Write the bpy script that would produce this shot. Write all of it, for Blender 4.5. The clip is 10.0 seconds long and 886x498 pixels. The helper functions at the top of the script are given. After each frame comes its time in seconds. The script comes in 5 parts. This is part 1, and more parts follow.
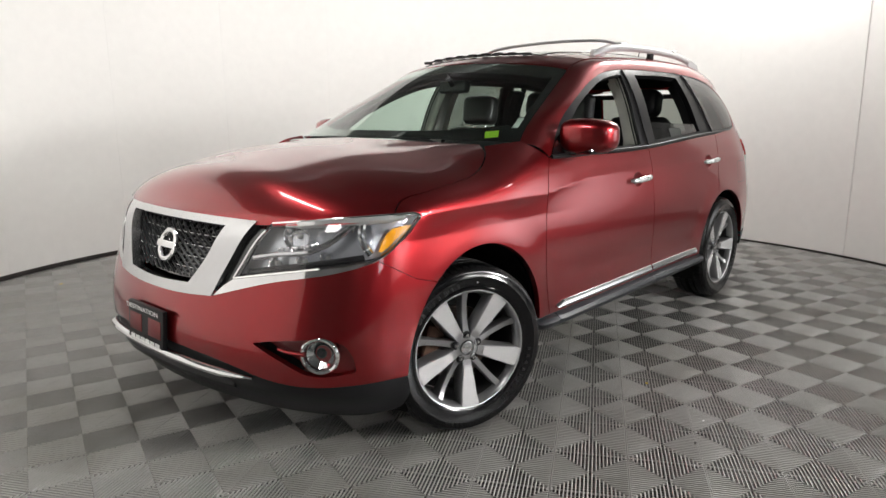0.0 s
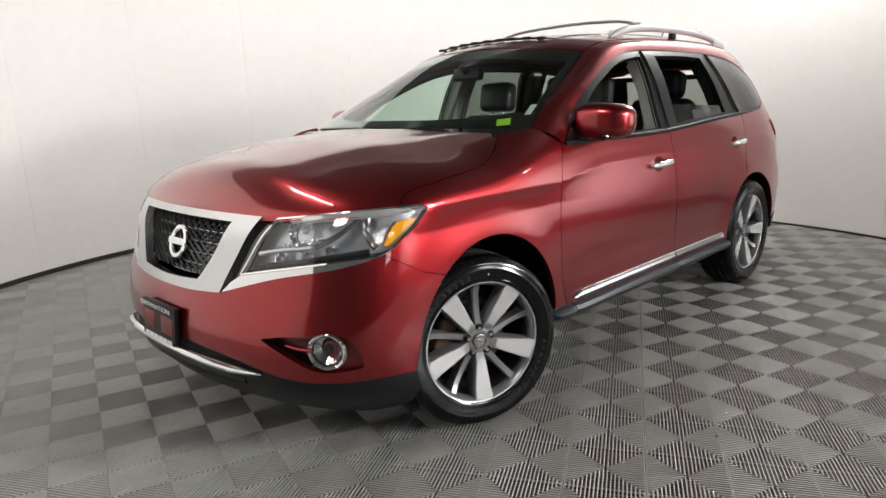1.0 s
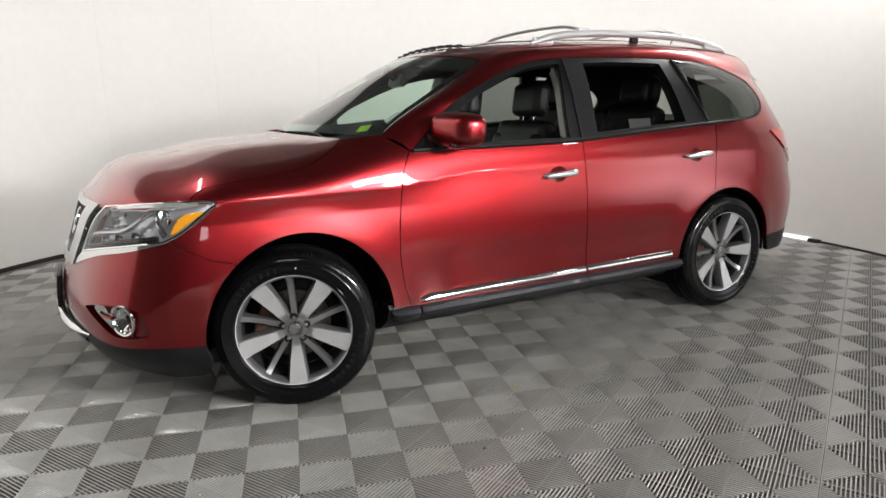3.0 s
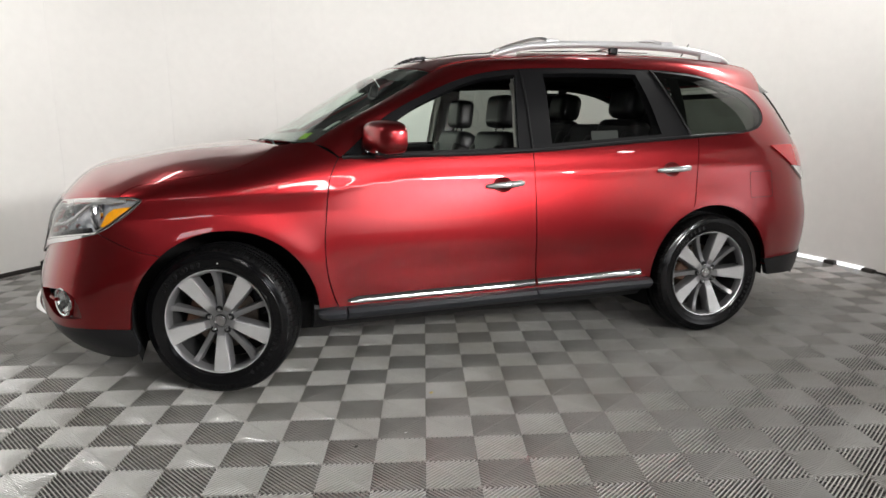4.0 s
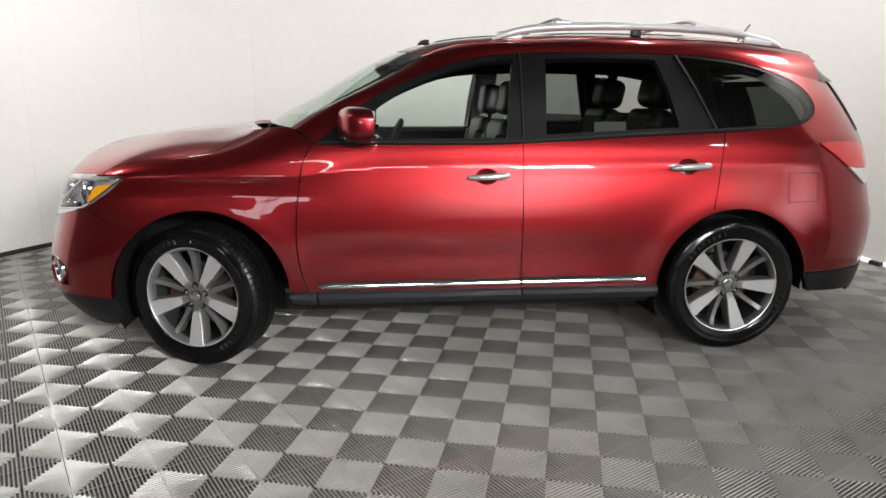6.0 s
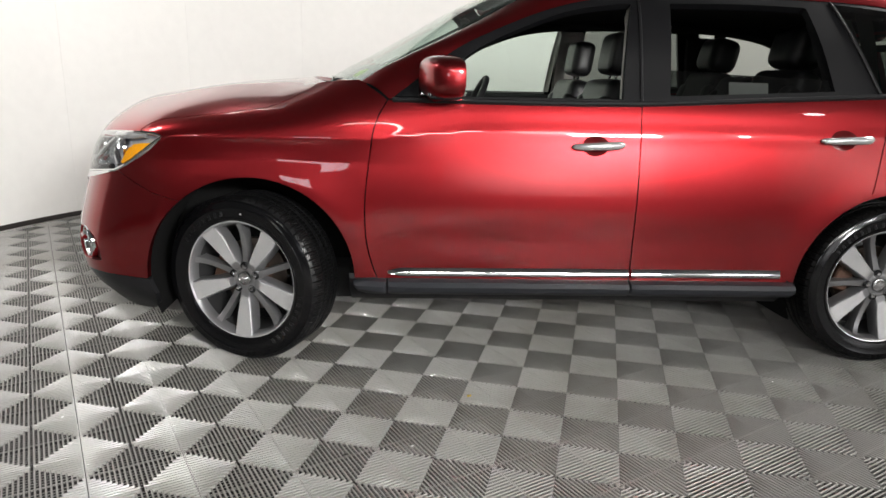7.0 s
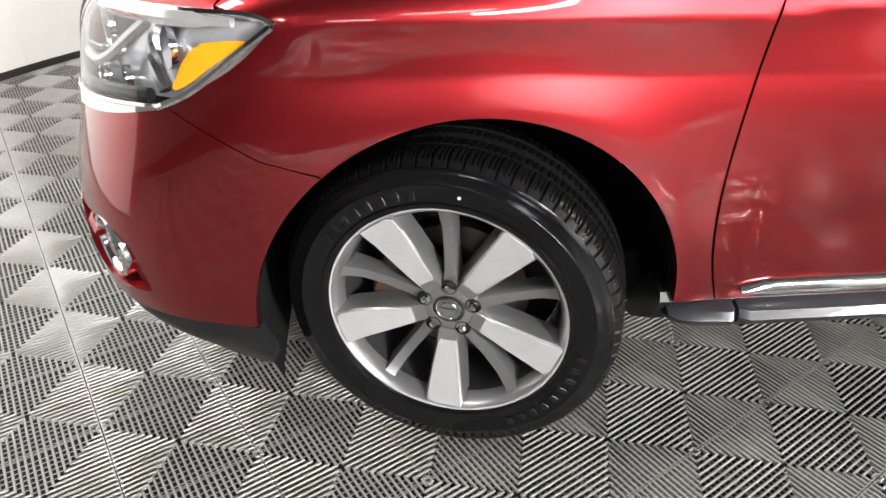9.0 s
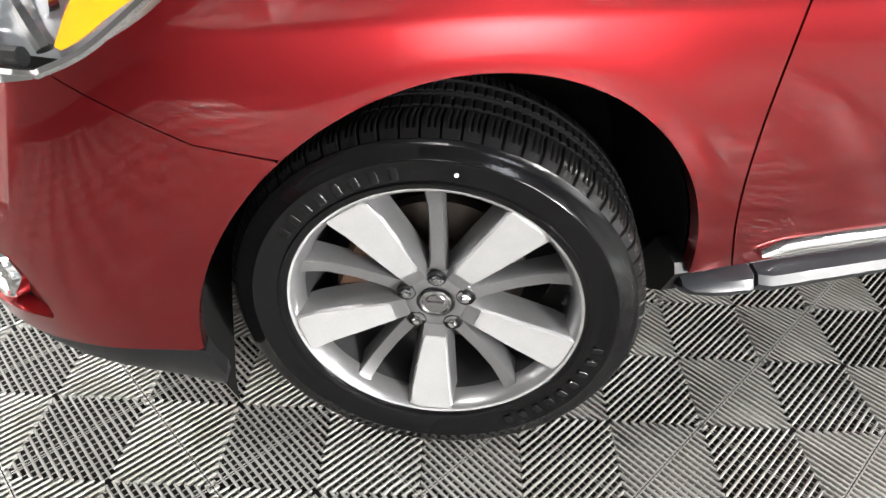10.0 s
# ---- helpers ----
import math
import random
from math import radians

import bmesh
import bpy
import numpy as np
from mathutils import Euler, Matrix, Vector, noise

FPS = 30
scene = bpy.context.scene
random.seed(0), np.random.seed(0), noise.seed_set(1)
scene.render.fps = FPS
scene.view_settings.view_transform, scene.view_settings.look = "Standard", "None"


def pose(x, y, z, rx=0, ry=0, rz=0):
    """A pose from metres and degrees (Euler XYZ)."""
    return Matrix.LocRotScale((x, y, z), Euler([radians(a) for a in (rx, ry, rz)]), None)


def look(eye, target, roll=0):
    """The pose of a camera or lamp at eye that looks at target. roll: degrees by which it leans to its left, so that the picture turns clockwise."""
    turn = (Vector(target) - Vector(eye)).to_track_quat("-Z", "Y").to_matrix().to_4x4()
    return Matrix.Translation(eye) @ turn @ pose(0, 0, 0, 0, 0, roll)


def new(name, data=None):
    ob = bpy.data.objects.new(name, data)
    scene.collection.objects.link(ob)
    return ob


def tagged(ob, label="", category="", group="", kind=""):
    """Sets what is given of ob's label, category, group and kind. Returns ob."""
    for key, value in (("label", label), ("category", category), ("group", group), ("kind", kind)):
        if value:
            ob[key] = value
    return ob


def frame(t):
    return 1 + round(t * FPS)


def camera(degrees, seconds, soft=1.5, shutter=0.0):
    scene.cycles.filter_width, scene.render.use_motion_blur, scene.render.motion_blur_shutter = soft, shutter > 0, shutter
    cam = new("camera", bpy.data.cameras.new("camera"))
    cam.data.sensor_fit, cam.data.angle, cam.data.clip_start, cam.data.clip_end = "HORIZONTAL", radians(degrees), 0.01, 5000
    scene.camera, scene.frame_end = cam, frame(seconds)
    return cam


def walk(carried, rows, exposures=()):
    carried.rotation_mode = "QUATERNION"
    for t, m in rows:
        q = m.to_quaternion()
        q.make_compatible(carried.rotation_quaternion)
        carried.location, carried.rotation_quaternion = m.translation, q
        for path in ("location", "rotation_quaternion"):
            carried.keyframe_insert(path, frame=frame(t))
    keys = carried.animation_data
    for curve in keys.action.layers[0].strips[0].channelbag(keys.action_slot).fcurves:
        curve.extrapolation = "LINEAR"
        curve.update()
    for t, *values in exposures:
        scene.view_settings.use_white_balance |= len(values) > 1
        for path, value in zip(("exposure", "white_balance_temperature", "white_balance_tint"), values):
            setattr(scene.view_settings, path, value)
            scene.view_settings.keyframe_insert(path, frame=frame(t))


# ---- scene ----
from mathutils.geometry import delaunay_2d_cdt

cam = camera(67.6, 10.0)
PATH = [
    (0, (-2.08, -2.672, 1.369), (-0.628, -1.357, 0.968), -0.5),
    (0.5, (-2.024, -2.716, 1.374), (-0.606, -1.37, 0.955), -1.4),
    (1, (-1.977, -2.708, 1.374), (-0.599, -1.325, 0.939), -2.2),
    (1.5, (-1.856, -2.882, 1.366), (-0.534, -1.447, 0.926), -3.1),
    (2, (-1.622, -3.258, 1.401), (-0.394, -1.741, 0.966), -1.9),
    (2.5, (-1.222, -3.532, 1.416), (-0.123, -1.917, 0.989), -1.5),
    (2.7, (-1.058, -3.653, 1.408), (-0.017, -2.0, 0.979), -1.4),
    (3.8, (-0.017, -4.225, 1.304), (0.61, -2.365, 0.922), -1.4),
    (4, (0.117, -4.29, 1.312), (0.707, -2.415, 0.944), -1.0),
    (4.5, (0.504, -4.32, 1.305), (0.976, -2.415, 0.918), -0.3),
    (5, (0.852, -4.392, 1.383), (1.179, -2.464, 0.964), -0.8),
    (6.3, (0.971, -4.263, 1.325), (1.145, -2.319, 0.89), 0.5),
    (6.5, (0.895, -4.118, 1.295), (1.065, -2.176, 0.849), 0.7),
    (7, (0.745, -3.754, 1.243), (0.838, -1.818, 0.749), 1.4),
    (7.5, (0.574, -3.327, 1.224), (0.561, -1.406, 0.667), 2.9),
    (8, (0.201, -2.893, 1.293), (0.256, -1.018, 0.6), 2.3),
    (8.5, (0.075, -2.441, 1.29), (0.126, -0.637, 0.428), 1.6),
    (9, (-0.135, -2.072, 1.252), (0.051, -0.384, 0.196), 1.0),
    (9.5, (-0.204, -1.859, 1.199), (0.151, -0.276, 0.029), 1.8),
    (10, (-0.236, -1.784, 1.188), (0.206, -0.26, -0.03), 2.8),
]
walk(cam, [(t, look(eye, target, roll)) for t, eye, target, roll in PATH],
     exposures=[(0, .21), (2.5, .18), (4, .03), (5, -.02), (6.5, .06), (7.5, .26), (8, .30), (8.5, .72), (9, 1.0), (9.5, 1.3), (10, 1.42)])

# ---------- light ----------
def area_lamp(name, place, target, sx, sy, power, color=(1, 1, 1)):
    data = bpy.data.lights.new(name, "AREA")
    data.shape, data.size, data.size_y, data.energy, data.color = "RECTANGLE", sx, sy, power, color
    ob = new(name, data)
    ob.matrix_world = look(place, target)
    return ob


world = bpy.data.worlds.new("world")
world.use_nodes = True
world.node_tree.nodes["Background"].inputs[0].default_value = (.9, .93, 1, 1)
world.node_tree.nodes["Background"].inputs[1].default_value = .2
scene.world = world
WARM = (1, .985, .965)


def bulb_lamp(name, place, power, radius=.07):
    data = bpy.data.lights.new(name, "POINT")
    data.energy, data.color, data.shadow_soft_size = power, WARM, radius
    ob = new(name, data)
    ob.matrix_world = pose(*place)


# unseen lamps over the booth, turned outward to brighten the wall
for turn, out, power, aim in ((168, 2.1, 57, 2.5), (95, 1.7, 37, 1.5), (45, 1.7, 45, 1.5), (0, 1.9, 40, 1.8)):
    ux0, uy0 = math.cos(radians(turn)), math.sin(radians(turn))
    area_lamp("booth_fill", (1.3 + out * ux0, .2 + out * uy0, 3.5), (1.3 + 4 * ux0, .2 + 4 * uy0, aim), 1.4, .5, power, WARM)
area_lamp("shop_tube", (3.6, -7.4, 2.6), (-.4, -2.2, 0), 1.3, .6, 92, WARM).data.spread = radians(76)
# two more unseen lamps, added to lift the floor at either end
area_lamp("booth_fill", (-2.4, -1.2, 3.5), (-1.7, -1.1, 0), .6, .6, 26, WARM)
area_lamp("booth_fill", (4.9, -.7, 3.4), (3.9, -1.8, 0), .7, .7, 40, WARM)
# unseen fill bulbs, added to brighten the shop mirrored in the paint
for place, power in (((4.9, -4.4, 3.1), 12), ((6.2, -8.6, 3.3), 220), ((-3.0, -8.2, 3.3), 30)):
    bulb_lamp("shop_bulb", place, power, .1)
for x, power in ((1.2, 28), (2.4, 14)):
    area_lamp("shop_strip", (x, -6.2, 2.5), (x * .5 - .8, -1.6, .2), .9, .34, power, WARM)


# ---------- materials ----------
def material(name, color, rough=.5, metal=0.0, coat=0.0, vary=.08, scale=6.0, bump=0.0, bump_scale=200.0, spec=.5):
    m = bpy.data.materials.new(name)
    m.use_nodes = True
    nt = m.node_tree
    b = nt.nodes["Principled BSDF"]
    b.inputs["Roughness"].default_value = rough
    b.inputs["Metallic"].default_value = metal
    b.inputs["Coat Weight"].default_value = coat
    b.inputs["Coat Roughness"].default_value = .02
    b.inputs["Specular IOR Level"].default_value = spec
    co = nt.nodes.new("ShaderNodeTexCoord")
    big, fine = nt.nodes.new("ShaderNodeTexNoise"), nt.nodes.new("ShaderNodeTexNoise")
    big.inputs["Scale"].default_value, fine.inputs["Scale"].default_value = scale, scale * 14
    add = nt.nodes.new("ShaderNodeMath")
    add.operation = "ADD"
    nt.links.new(co.outputs["Object"], big.inputs["Vector"])
    nt.links.new(co.outputs["Object"], fine.inputs["Vector"])
    nt.links.new(big.outputs[0], add.inputs[0])
    nt.links.new(fine.outputs[0], add.inputs[1])
    ramp = nt.nodes.new("ShaderNodeMapRange")
    ramp.inputs[1].default_value, ramp.inputs[2].default_value = .6, 1.4
    ramp.inputs[3].default_value, ramp.inputs[4].default_value = 1 - vary, 1 + vary
    nt.links.new(add.outputs[0], ramp.inputs[0])
    mix = nt.nodes.new("ShaderNodeVectorMath")
    mix.operation = "SCALE"
    mix.inputs[0].default_value = color
    nt.links.new(ramp.outputs[0], mix.inputs["Scale"])
    nt.links.new(mix.outputs[0], b.inputs["Base Color"])
    if bump:
        n = nt.nodes.new("ShaderNodeTexNoise")
        n.inputs["Scale"].default_value = bump_scale
        nt.links.new(co.outputs["Object"], n.inputs["Vector"])
        bp = nt.nodes.new("ShaderNodeBump")
        bp.inputs["Strength"].default_value, bp.inputs["Distance"].default_value = bump, .002
        nt.links.new(n.outputs[0], bp.inputs["Height"])
        nt.links.new(bp.outputs[0], b.inputs["Normal"])
    return m


def pane_material(name, tint, gloss=1.0, rough=0.0):
    """Thin glass: tinted clear sheet with mirror gloss by Fresnel."""
    m = bpy.data.materials.new(name)
    m.use_nodes = True
    nt = m.node_tree
    nt.nodes.clear()
    out, mix = nt.nodes.new("ShaderNodeOutputMaterial"), nt.nodes.new("ShaderNodeMixShader")
    clear, shine, face = nt.nodes.new("ShaderNodeBsdfTransparent"), nt.nodes.new("ShaderNodeBsdfGlossy"), nt.nodes.new("ShaderNodeLayerWeight")
    face.inputs[0].default_value = .5
    five, fres = nt.nodes.new("ShaderNodeMath"), nt.nodes.new("ShaderNodeMath")
    five.operation, fres.operation = "POWER", "MULTIPLY_ADD"
    five.inputs[1].default_value, fres.inputs[1].default_value, fres.inputs[2].default_value = 5, .9, .06
    clear.inputs[0].default_value = (*tint, 1)
    shine.inputs["Color"].default_value = (gloss, gloss, gloss, 1)
    shine.inputs["Roughness"].default_value = rough
    nt.links.new(face.outputs["Facing"], five.inputs[0])
    nt.links.new(five.outputs[0], fres.inputs[0])
    nt.links.new(fres.outputs[0], mix.inputs[0])
    nt.links.new(clear.outputs[0], mix.inputs[1])
    nt.links.new(shine.outputs[0], mix.inputs[2])
    nt.links.new(mix.outputs[0], out.inputs[0])
    return m


PAINT = material("red_metallic_paint", (.31, .0160, .0200), .29, .95, 1.0, .03, 2.0)
# darker copy of the body red: shade painted into cups, recesses and slots
PAINT_SHADED = material("shaded_recess_paint", (.16, .006, .008), .4, .2, .6, .03, 2.0)
BLACK = material("black_plastic", (.010, .010, .011), .42, 0, 0, .15, 8, .15, 500, .32)
SATIN = material("satin_black_trim", (.008, .008, .009), .36, 0, 0, .1, 8, 0, 200, .28)
GLOSSY_BLACK = material("gloss_black", (.008, .008, .009), .12, 0, .8, .05, 8)
GREY_PLASTIC = material("dark_grey_plastic", (.03, .032, .037), .38, 0, .1, .1, 8, .1, 600, .4)
CHROME = material("chrome", (.82, .82, .83), .07, 1, 0, .03, 3)
SATIN_CHROME = material("satin_chrome", (.62, .62, .63), .2, 1, 0, .04, 3)
HANDLE = material("bright_handle", (.84, .84, .84), .14, .7, .3, .03, 3)
ALLOY = material("machined_alloy", (.88, .88, .89), .27, .7, .3, .06, 20)
ALLOY_GREY = material("grey_painted_alloy", (.30, .30, .305), .3, .75, .3, .06, 12)
RUBBER = material("tyre_rubber", (.006, .006, .0063), .32, 0, 0, .2, 10, .25, 260, .35)
RUBBER_SHINE = material("dressed_tyre_sidewall", (.004, .004, .0045), .13, 0, 0, .2, 10, .10, 90, .38)
LEATHER = material("black_leather", (.014, .014, .015), .36, 0, 0, .15, 14, .35, 260)
BARREL = material("darkened_rim_barrel", (.07, .07, .072), .4, .6, .1, .1, 12)
BEIGE = material("grey_beige_trim", (.58, .56, .52), .6, 0, 0, .06, 8, .2, 400)
WELL = material("black_wheel_well_felt", (.006, .006, .006), .95, 0, 0, .2, 10, .3, 300, .2)
LINER = material("dark_fabric", (.02, .02, .021), .9, 0, 0, .1, 10, .3, 300)
RUST = material("brake_iron", (.11, .06, .04), .6, .5, 0, .35, 16)
STEEL = material("brake_steel", (.17, .14, .12), .42, .85, 0, .2, 20)
AMBER = material("amber_lens", (1, .42, .008), .12, 0, 1, .06, 30, .3, 120)
RED_LENS = material("red_lens", (.66, .018, .028), .1, 0, 1, .05, 20)
CLEAR_LENS = material("frosted_white_lens", (.75, .74, .72), .15, 0, 1, .05, 20)
LAMP_GREY = material("headlamp_housing", (.74, .76, .80), .22, .5, .4, .1, 12)
GREEN = material("inspection_sticker", (.45, .78, .05), .5, 0, 0, .05, 10)
LABEL = material("film_label", (.03, .036, .031), .4, 0, 0, .1, 30)
WHITE = material("white_paper", (.8, .8, .79), .5, 0, 0, .05, 30)
RAIL = material("silver_rail", (.78, .78, .79), .32, .3, .3, .05, 6)
GLASS = pane_material("clear_glass", (.82, .93, .87))
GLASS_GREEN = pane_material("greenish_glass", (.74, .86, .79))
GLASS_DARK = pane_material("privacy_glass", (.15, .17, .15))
# far quarter glass is tinted less than its near twin, brightening the view through
GLASS_FAR = pane_material("brightened_far_glass", (.44, .47, .44))
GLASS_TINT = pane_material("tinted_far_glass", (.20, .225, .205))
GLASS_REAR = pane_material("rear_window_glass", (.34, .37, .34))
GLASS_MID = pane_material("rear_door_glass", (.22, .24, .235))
LENS = pane_material("lamp_cover", (.95, .96, .97))
WALL = material("white_booth_wall", (.86, .845, .815), .7, 0, 0, .025, .8, .05, 30)
BASE = material("dark_rubber_baseboard", (.022, .018, .016), .5, 0, 0, .2, 5)
TILE = material("grey_plastic_tile", (.36, .353, .336), .23, 0, 0, .08, 9, 0, 200, .9)
tile_nodes = TILE.node_tree
# walked-in brownish dirt over whole tiles, and a slight change of grey from tile to tile
dirt, place, piece = tile_nodes.nodes.new("ShaderNodeTexNoise"), tile_nodes.nodes.new("ShaderNodeNewGeometry"), tile_nodes.nodes.new("ShaderNodeObjectInfo")
dirt.inputs["Scale"].default_value, dirt.inputs["Detail"].default_value = .9, 6
tile_nodes.links.new(place.outputs["Position"], dirt.inputs["Vector"])
dirty, own, soil = tile_nodes.nodes.new("ShaderNodeMapRange"), tile_nodes.nodes.new("ShaderNodeMapRange"), tile_nodes.nodes.new("ShaderNodeMix")
dirty.inputs[1].default_value, dirty.inputs[2].default_value, dirty.inputs[4].default_value = .48, .75, .55
own.inputs[3].default_value, own.inputs[4].default_value = .95, 1.05
soil.data_type = "RGBA"
soil.inputs["B"].default_value = (.17, .155, .125, 1)
clean = tile_nodes.nodes["Principled BSDF"].inputs["Base Color"].links[0].from_node
toned = tile_nodes.nodes.new("ShaderNodeVectorMath")
toned.operation = "SCALE"
tile_nodes.links.new(piece.outputs["Random"], own.inputs[0])
tile_nodes.links.new(clean.outputs[0], toned.inputs[0])
tile_nodes.links.new(own.outputs[0], toned.inputs["Scale"])
tile_nodes.links.new(dirt.outputs[0], dirty.inputs[0])
tile_nodes.links.new(dirty.outputs[0], soil.inputs["Factor"])
tile_nodes.links.new(toned.outputs[0], soil.inputs["A"])
tile_nodes.links.new(soil.outputs["Result"], tile_nodes.nodes["Principled BSDF"].inputs["Base Color"])
UNDER = material("dark_subfloor", (.008, .008, .008), .8, 0, 0, .2, 4)
SHOP = material("shop_wall_paint", (.16, .158, .153), .8, 0, 0, .06, 1)
CEIL = material("dark_ceiling", (.10, .10, .10), .8, 0, 0, .03, 1)


def glow(name, color, power):
    m = bpy.data.materials.new(name)
    m.use_nodes = True
    b = m.node_tree.nodes["Principled BSDF"]
    b.inputs["Base Color"].default_value = (.8, .8, .8, 1)
    b.inputs["Emission Color"].default_value = (*color, 1)
    b.inputs["Emission Strength"].default_value = power
    return m


GAP_GLOW = glow("daylit_gap", (.95, .97, 1), 1.6)


# ---------- body form of the car (metres, car axes: x to the rear, y to its right, z up) ----------
def spline(pairs):
    xs = np.array([p[0] for p in pairs], float)
    ys = np.array([p[1] for p in pairs], float)
    n, h = len(xs), np.diff(xs)
    m = np.zeros((n, n))
    r = np.zeros(n)
    m[0, 0] = m[-1, -1] = 1
    for i in range(1, n - 1):
        m[i, i - 1], m[i, i], m[i, i + 1] = h[i - 1], 2 * (h[i - 1] + h[i]), h[i]
        r[i] = 6 * ((ys[i + 1] - ys[i]) / h[i] - (ys[i] - ys[i - 1]) / h[i - 1])
    k = np.linalg.solve(m, r)

    def f(x):
        x = np.clip(np.asarray(x, float), xs[0], xs[-1])
        i = np.clip(np.searchsorted(xs, x) - 1, 0, n - 2)
        a, b = xs[i + 1] - x, x - xs[i]
        return (k[i] * a ** 3 + k[i + 1] * b ** 3) / (6 * h[i]) + (ys[i] / h[i] - k[i] * h[i] / 6) * a + (ys[i + 1] / h[i] - k[i + 1] * h[i] / 6) * b
    return f


def smooth(a, b, x):
    t = np.clip((np.asarray(x, float) - a) / (b - a), 0, 1)
    return t * t * (3 - 2 * t)


half_width = spline([(.1, .88), (.2, .925), (.3, .968), (.42, .985), (.55, .991), (.65, .993), (.75, .9915), (.85, .985), (.92, .977), (.99, .967), (1.03, .960), (1.08, .950),
                     (1.15, .933), (1.2, .915), (1.3, .879), (1.45, .825), (1.55, .776), (1.62, .732), (1.66, .695), (1.69, .65), (1.71, .59)])
nose = spline([(.1, -.80), (.2, -.86), (.3, -.90), (.45, -.93), (.6, -.915), (.7, -.885), (.84, -.845), (.95, -.80), (.98, -.775), (1.05, -.73), (1.2, -.65)])
tail = spline([(.1, 3.9), (.25, 4.0), (.35, 4.03), (.55, 4.07), (.72, 4.07), (.85, 4.04), (1.0, 4.02), (1.15, 3.98), (1.3, 3.91), (1.6, 3.72), (1.72, 3.63)])
NOSE_D, TAIL_D = .60, 1.0
roof_mid = spline([(.1, 1.13), (.235, 1.213), (.58, 1.40), (.94, 1.602), (1.1, 1.672), (1.3, 1.72), (1.676, 1.752), (2.0, 1.766), (2.447, 1.77), (2.9, 1.757), (3.2, 1.728), (3.4, 1.698), (3.6, 1.655), (3.8, 1.60)])
hood_mid = spline([(-.80, .975), (-.76, 1.003), (-.68, 1.082), (-.447, 1.168), (-.148, 1.216), (.088, 1.236), (.2, 1.247), (.3, 1.261), (.6, 1.285)])
shoulder = spline([(-.9, .955), (-.6, .960), (-.285, .972), (0, .980), (.3, .988), (.5, .995), (.7, 1.0)])
roof_side = spline([(.5, 1.665), (1.1, 1.672), (1.5, 1.69), (2.0, 1.705), (2.5, 1.708), (3.0, 1.69), (3.4, 1.655), (3.8, 1.60)])


def plan(x, z):
    d1 = np.clip((x - nose(z)) / NOSE_D, 0, 1)
    d2 = np.clip((tail(z) - x) / TAIL_D, 0, 1)
    return np.sqrt(1 - (1 - d1) ** 3) * (1 - (1 - d2) ** 3) ** .42


def arch_bulge(x, z):
    out = 0
    for cx, r in ((.06, .45), (2.895, .43)):
        d = np.hypot(x - cx, z - .37)
        out = out + .010 * np.exp(-((d - r) / .10) ** 2)
    return out


full_form = spline([(-.9, 1.6), (-.6, 1.62), (-.45, 1.75), (-.34, 2.15), (-.2, 2.45), (0, 2.52), (.2, 2.6), (.5, 2.6), (.8, 2.6)])
hood_edge = spline([(-.80, .975), (-.76, 1.003), (-.68, 1.082), (-.447, 1.168), (-.148, 1.216), (.05, 1.236), (.15, 1.256), (.22, 1.284), (.3, 1.318), (.4, 1.36), (.51, 1.395), (.8, 1.44), (1.0, 1.48)])


def fullness(x):
    return full_form(x)


def side(x, z):
    """Half width of the body at x and z."""
    x, z = np.broadcast_arrays(np.asarray(x, float), np.asarray(z, float))
    g = smooth(.22, 1.0, x)
    ze = np.where(z > 1.2, 1.2 + (z - 1.2) * .51 / (roof_side(x) - 1.2), z)
    house = half_width(np.minimum(ze, 1.709)) * plan(x, z)
    zs = shoulder(x)
    ws = half_width(np.minimum(zs, .90)) * plan(x, zs)
    tau = np.clip((z - zs) / (hood_edge(x) - zs), 0, .985)
    front = np.where(z > zs, ws * (1 - tau ** fullness(x)) ** .5, half_width(np.minimum(z, .90)) * plan(x, z))
    low = np.clip((.62 - z) / .25, 0, 1)
    tuck = -.004 * np.exp(-((z - .57) / .06) ** 2) * smooth(.65, .9, x) * smooth(2.5, 2.3, x)
    dz = z - .997 - .042 * smooth(.45, 1.1, x)
    crease = (.0055 * np.exp(-np.sqrt(dz ** 2 + .003 ** 2) / .035)) * smooth(-.42, -.05, x) * smooth(1.5, .7, x) + .003 * np.exp(-(dz / .035) ** 2) * smooth(.7, 1.5, x) * smooth(3.6, 3.2, x)
    return g * house + (1 - g) * front + arch_bulge(x, z) * smooth(-.5, -.35, x) * smooth(1.0, .9, z) * smooth(3.5, 3.3, x) + tuck + crease


def hood(x, y):
    zs = shoulder(x)
    ws = half_width(np.minimum(zs, .90)) * np.maximum(plan(x, zs), 1e-4)
    q = np.clip(np.abs(y) / ws, 0, .9999)
    bulge = .007 * np.exp(-((np.abs(y) - .46 - .12 * (x + .2)) / .13) ** 2) * smooth(-.75, -.3, x)
    return zs + (hood_edge(x) - zs) * (1 - q ** 2) ** (1 / fullness(x)) - (hood_edge(x) - hood_mid(x)) * smooth(.93, .45, q) + bulge


def roof(x, y):
    xe = x - (.30 + .12 * smooth(.55, 1.1, x)) * y * y * smooth(1.9, 1.05, x)
    return roof_mid(xe) - .07 * smooth(.7, 1.7, x) * (np.abs(y) / .7) ** 4 - .012 * (y / .7) ** 2


# arc of the nose in plan: u runs from the centre line round the corner, in metres
_phi = np.linspace(0, np.pi / 2, 2001)
_py, _pd = np.sin(_phi), 1 - np.cos(_phi) ** (2 / 3)
_arc = np.concatenate([[0], np.cumsum(np.hypot(np.diff(_py) * .97, np.diff(_pd) * NOSE_D))])
ARC = float(_arc[-1])


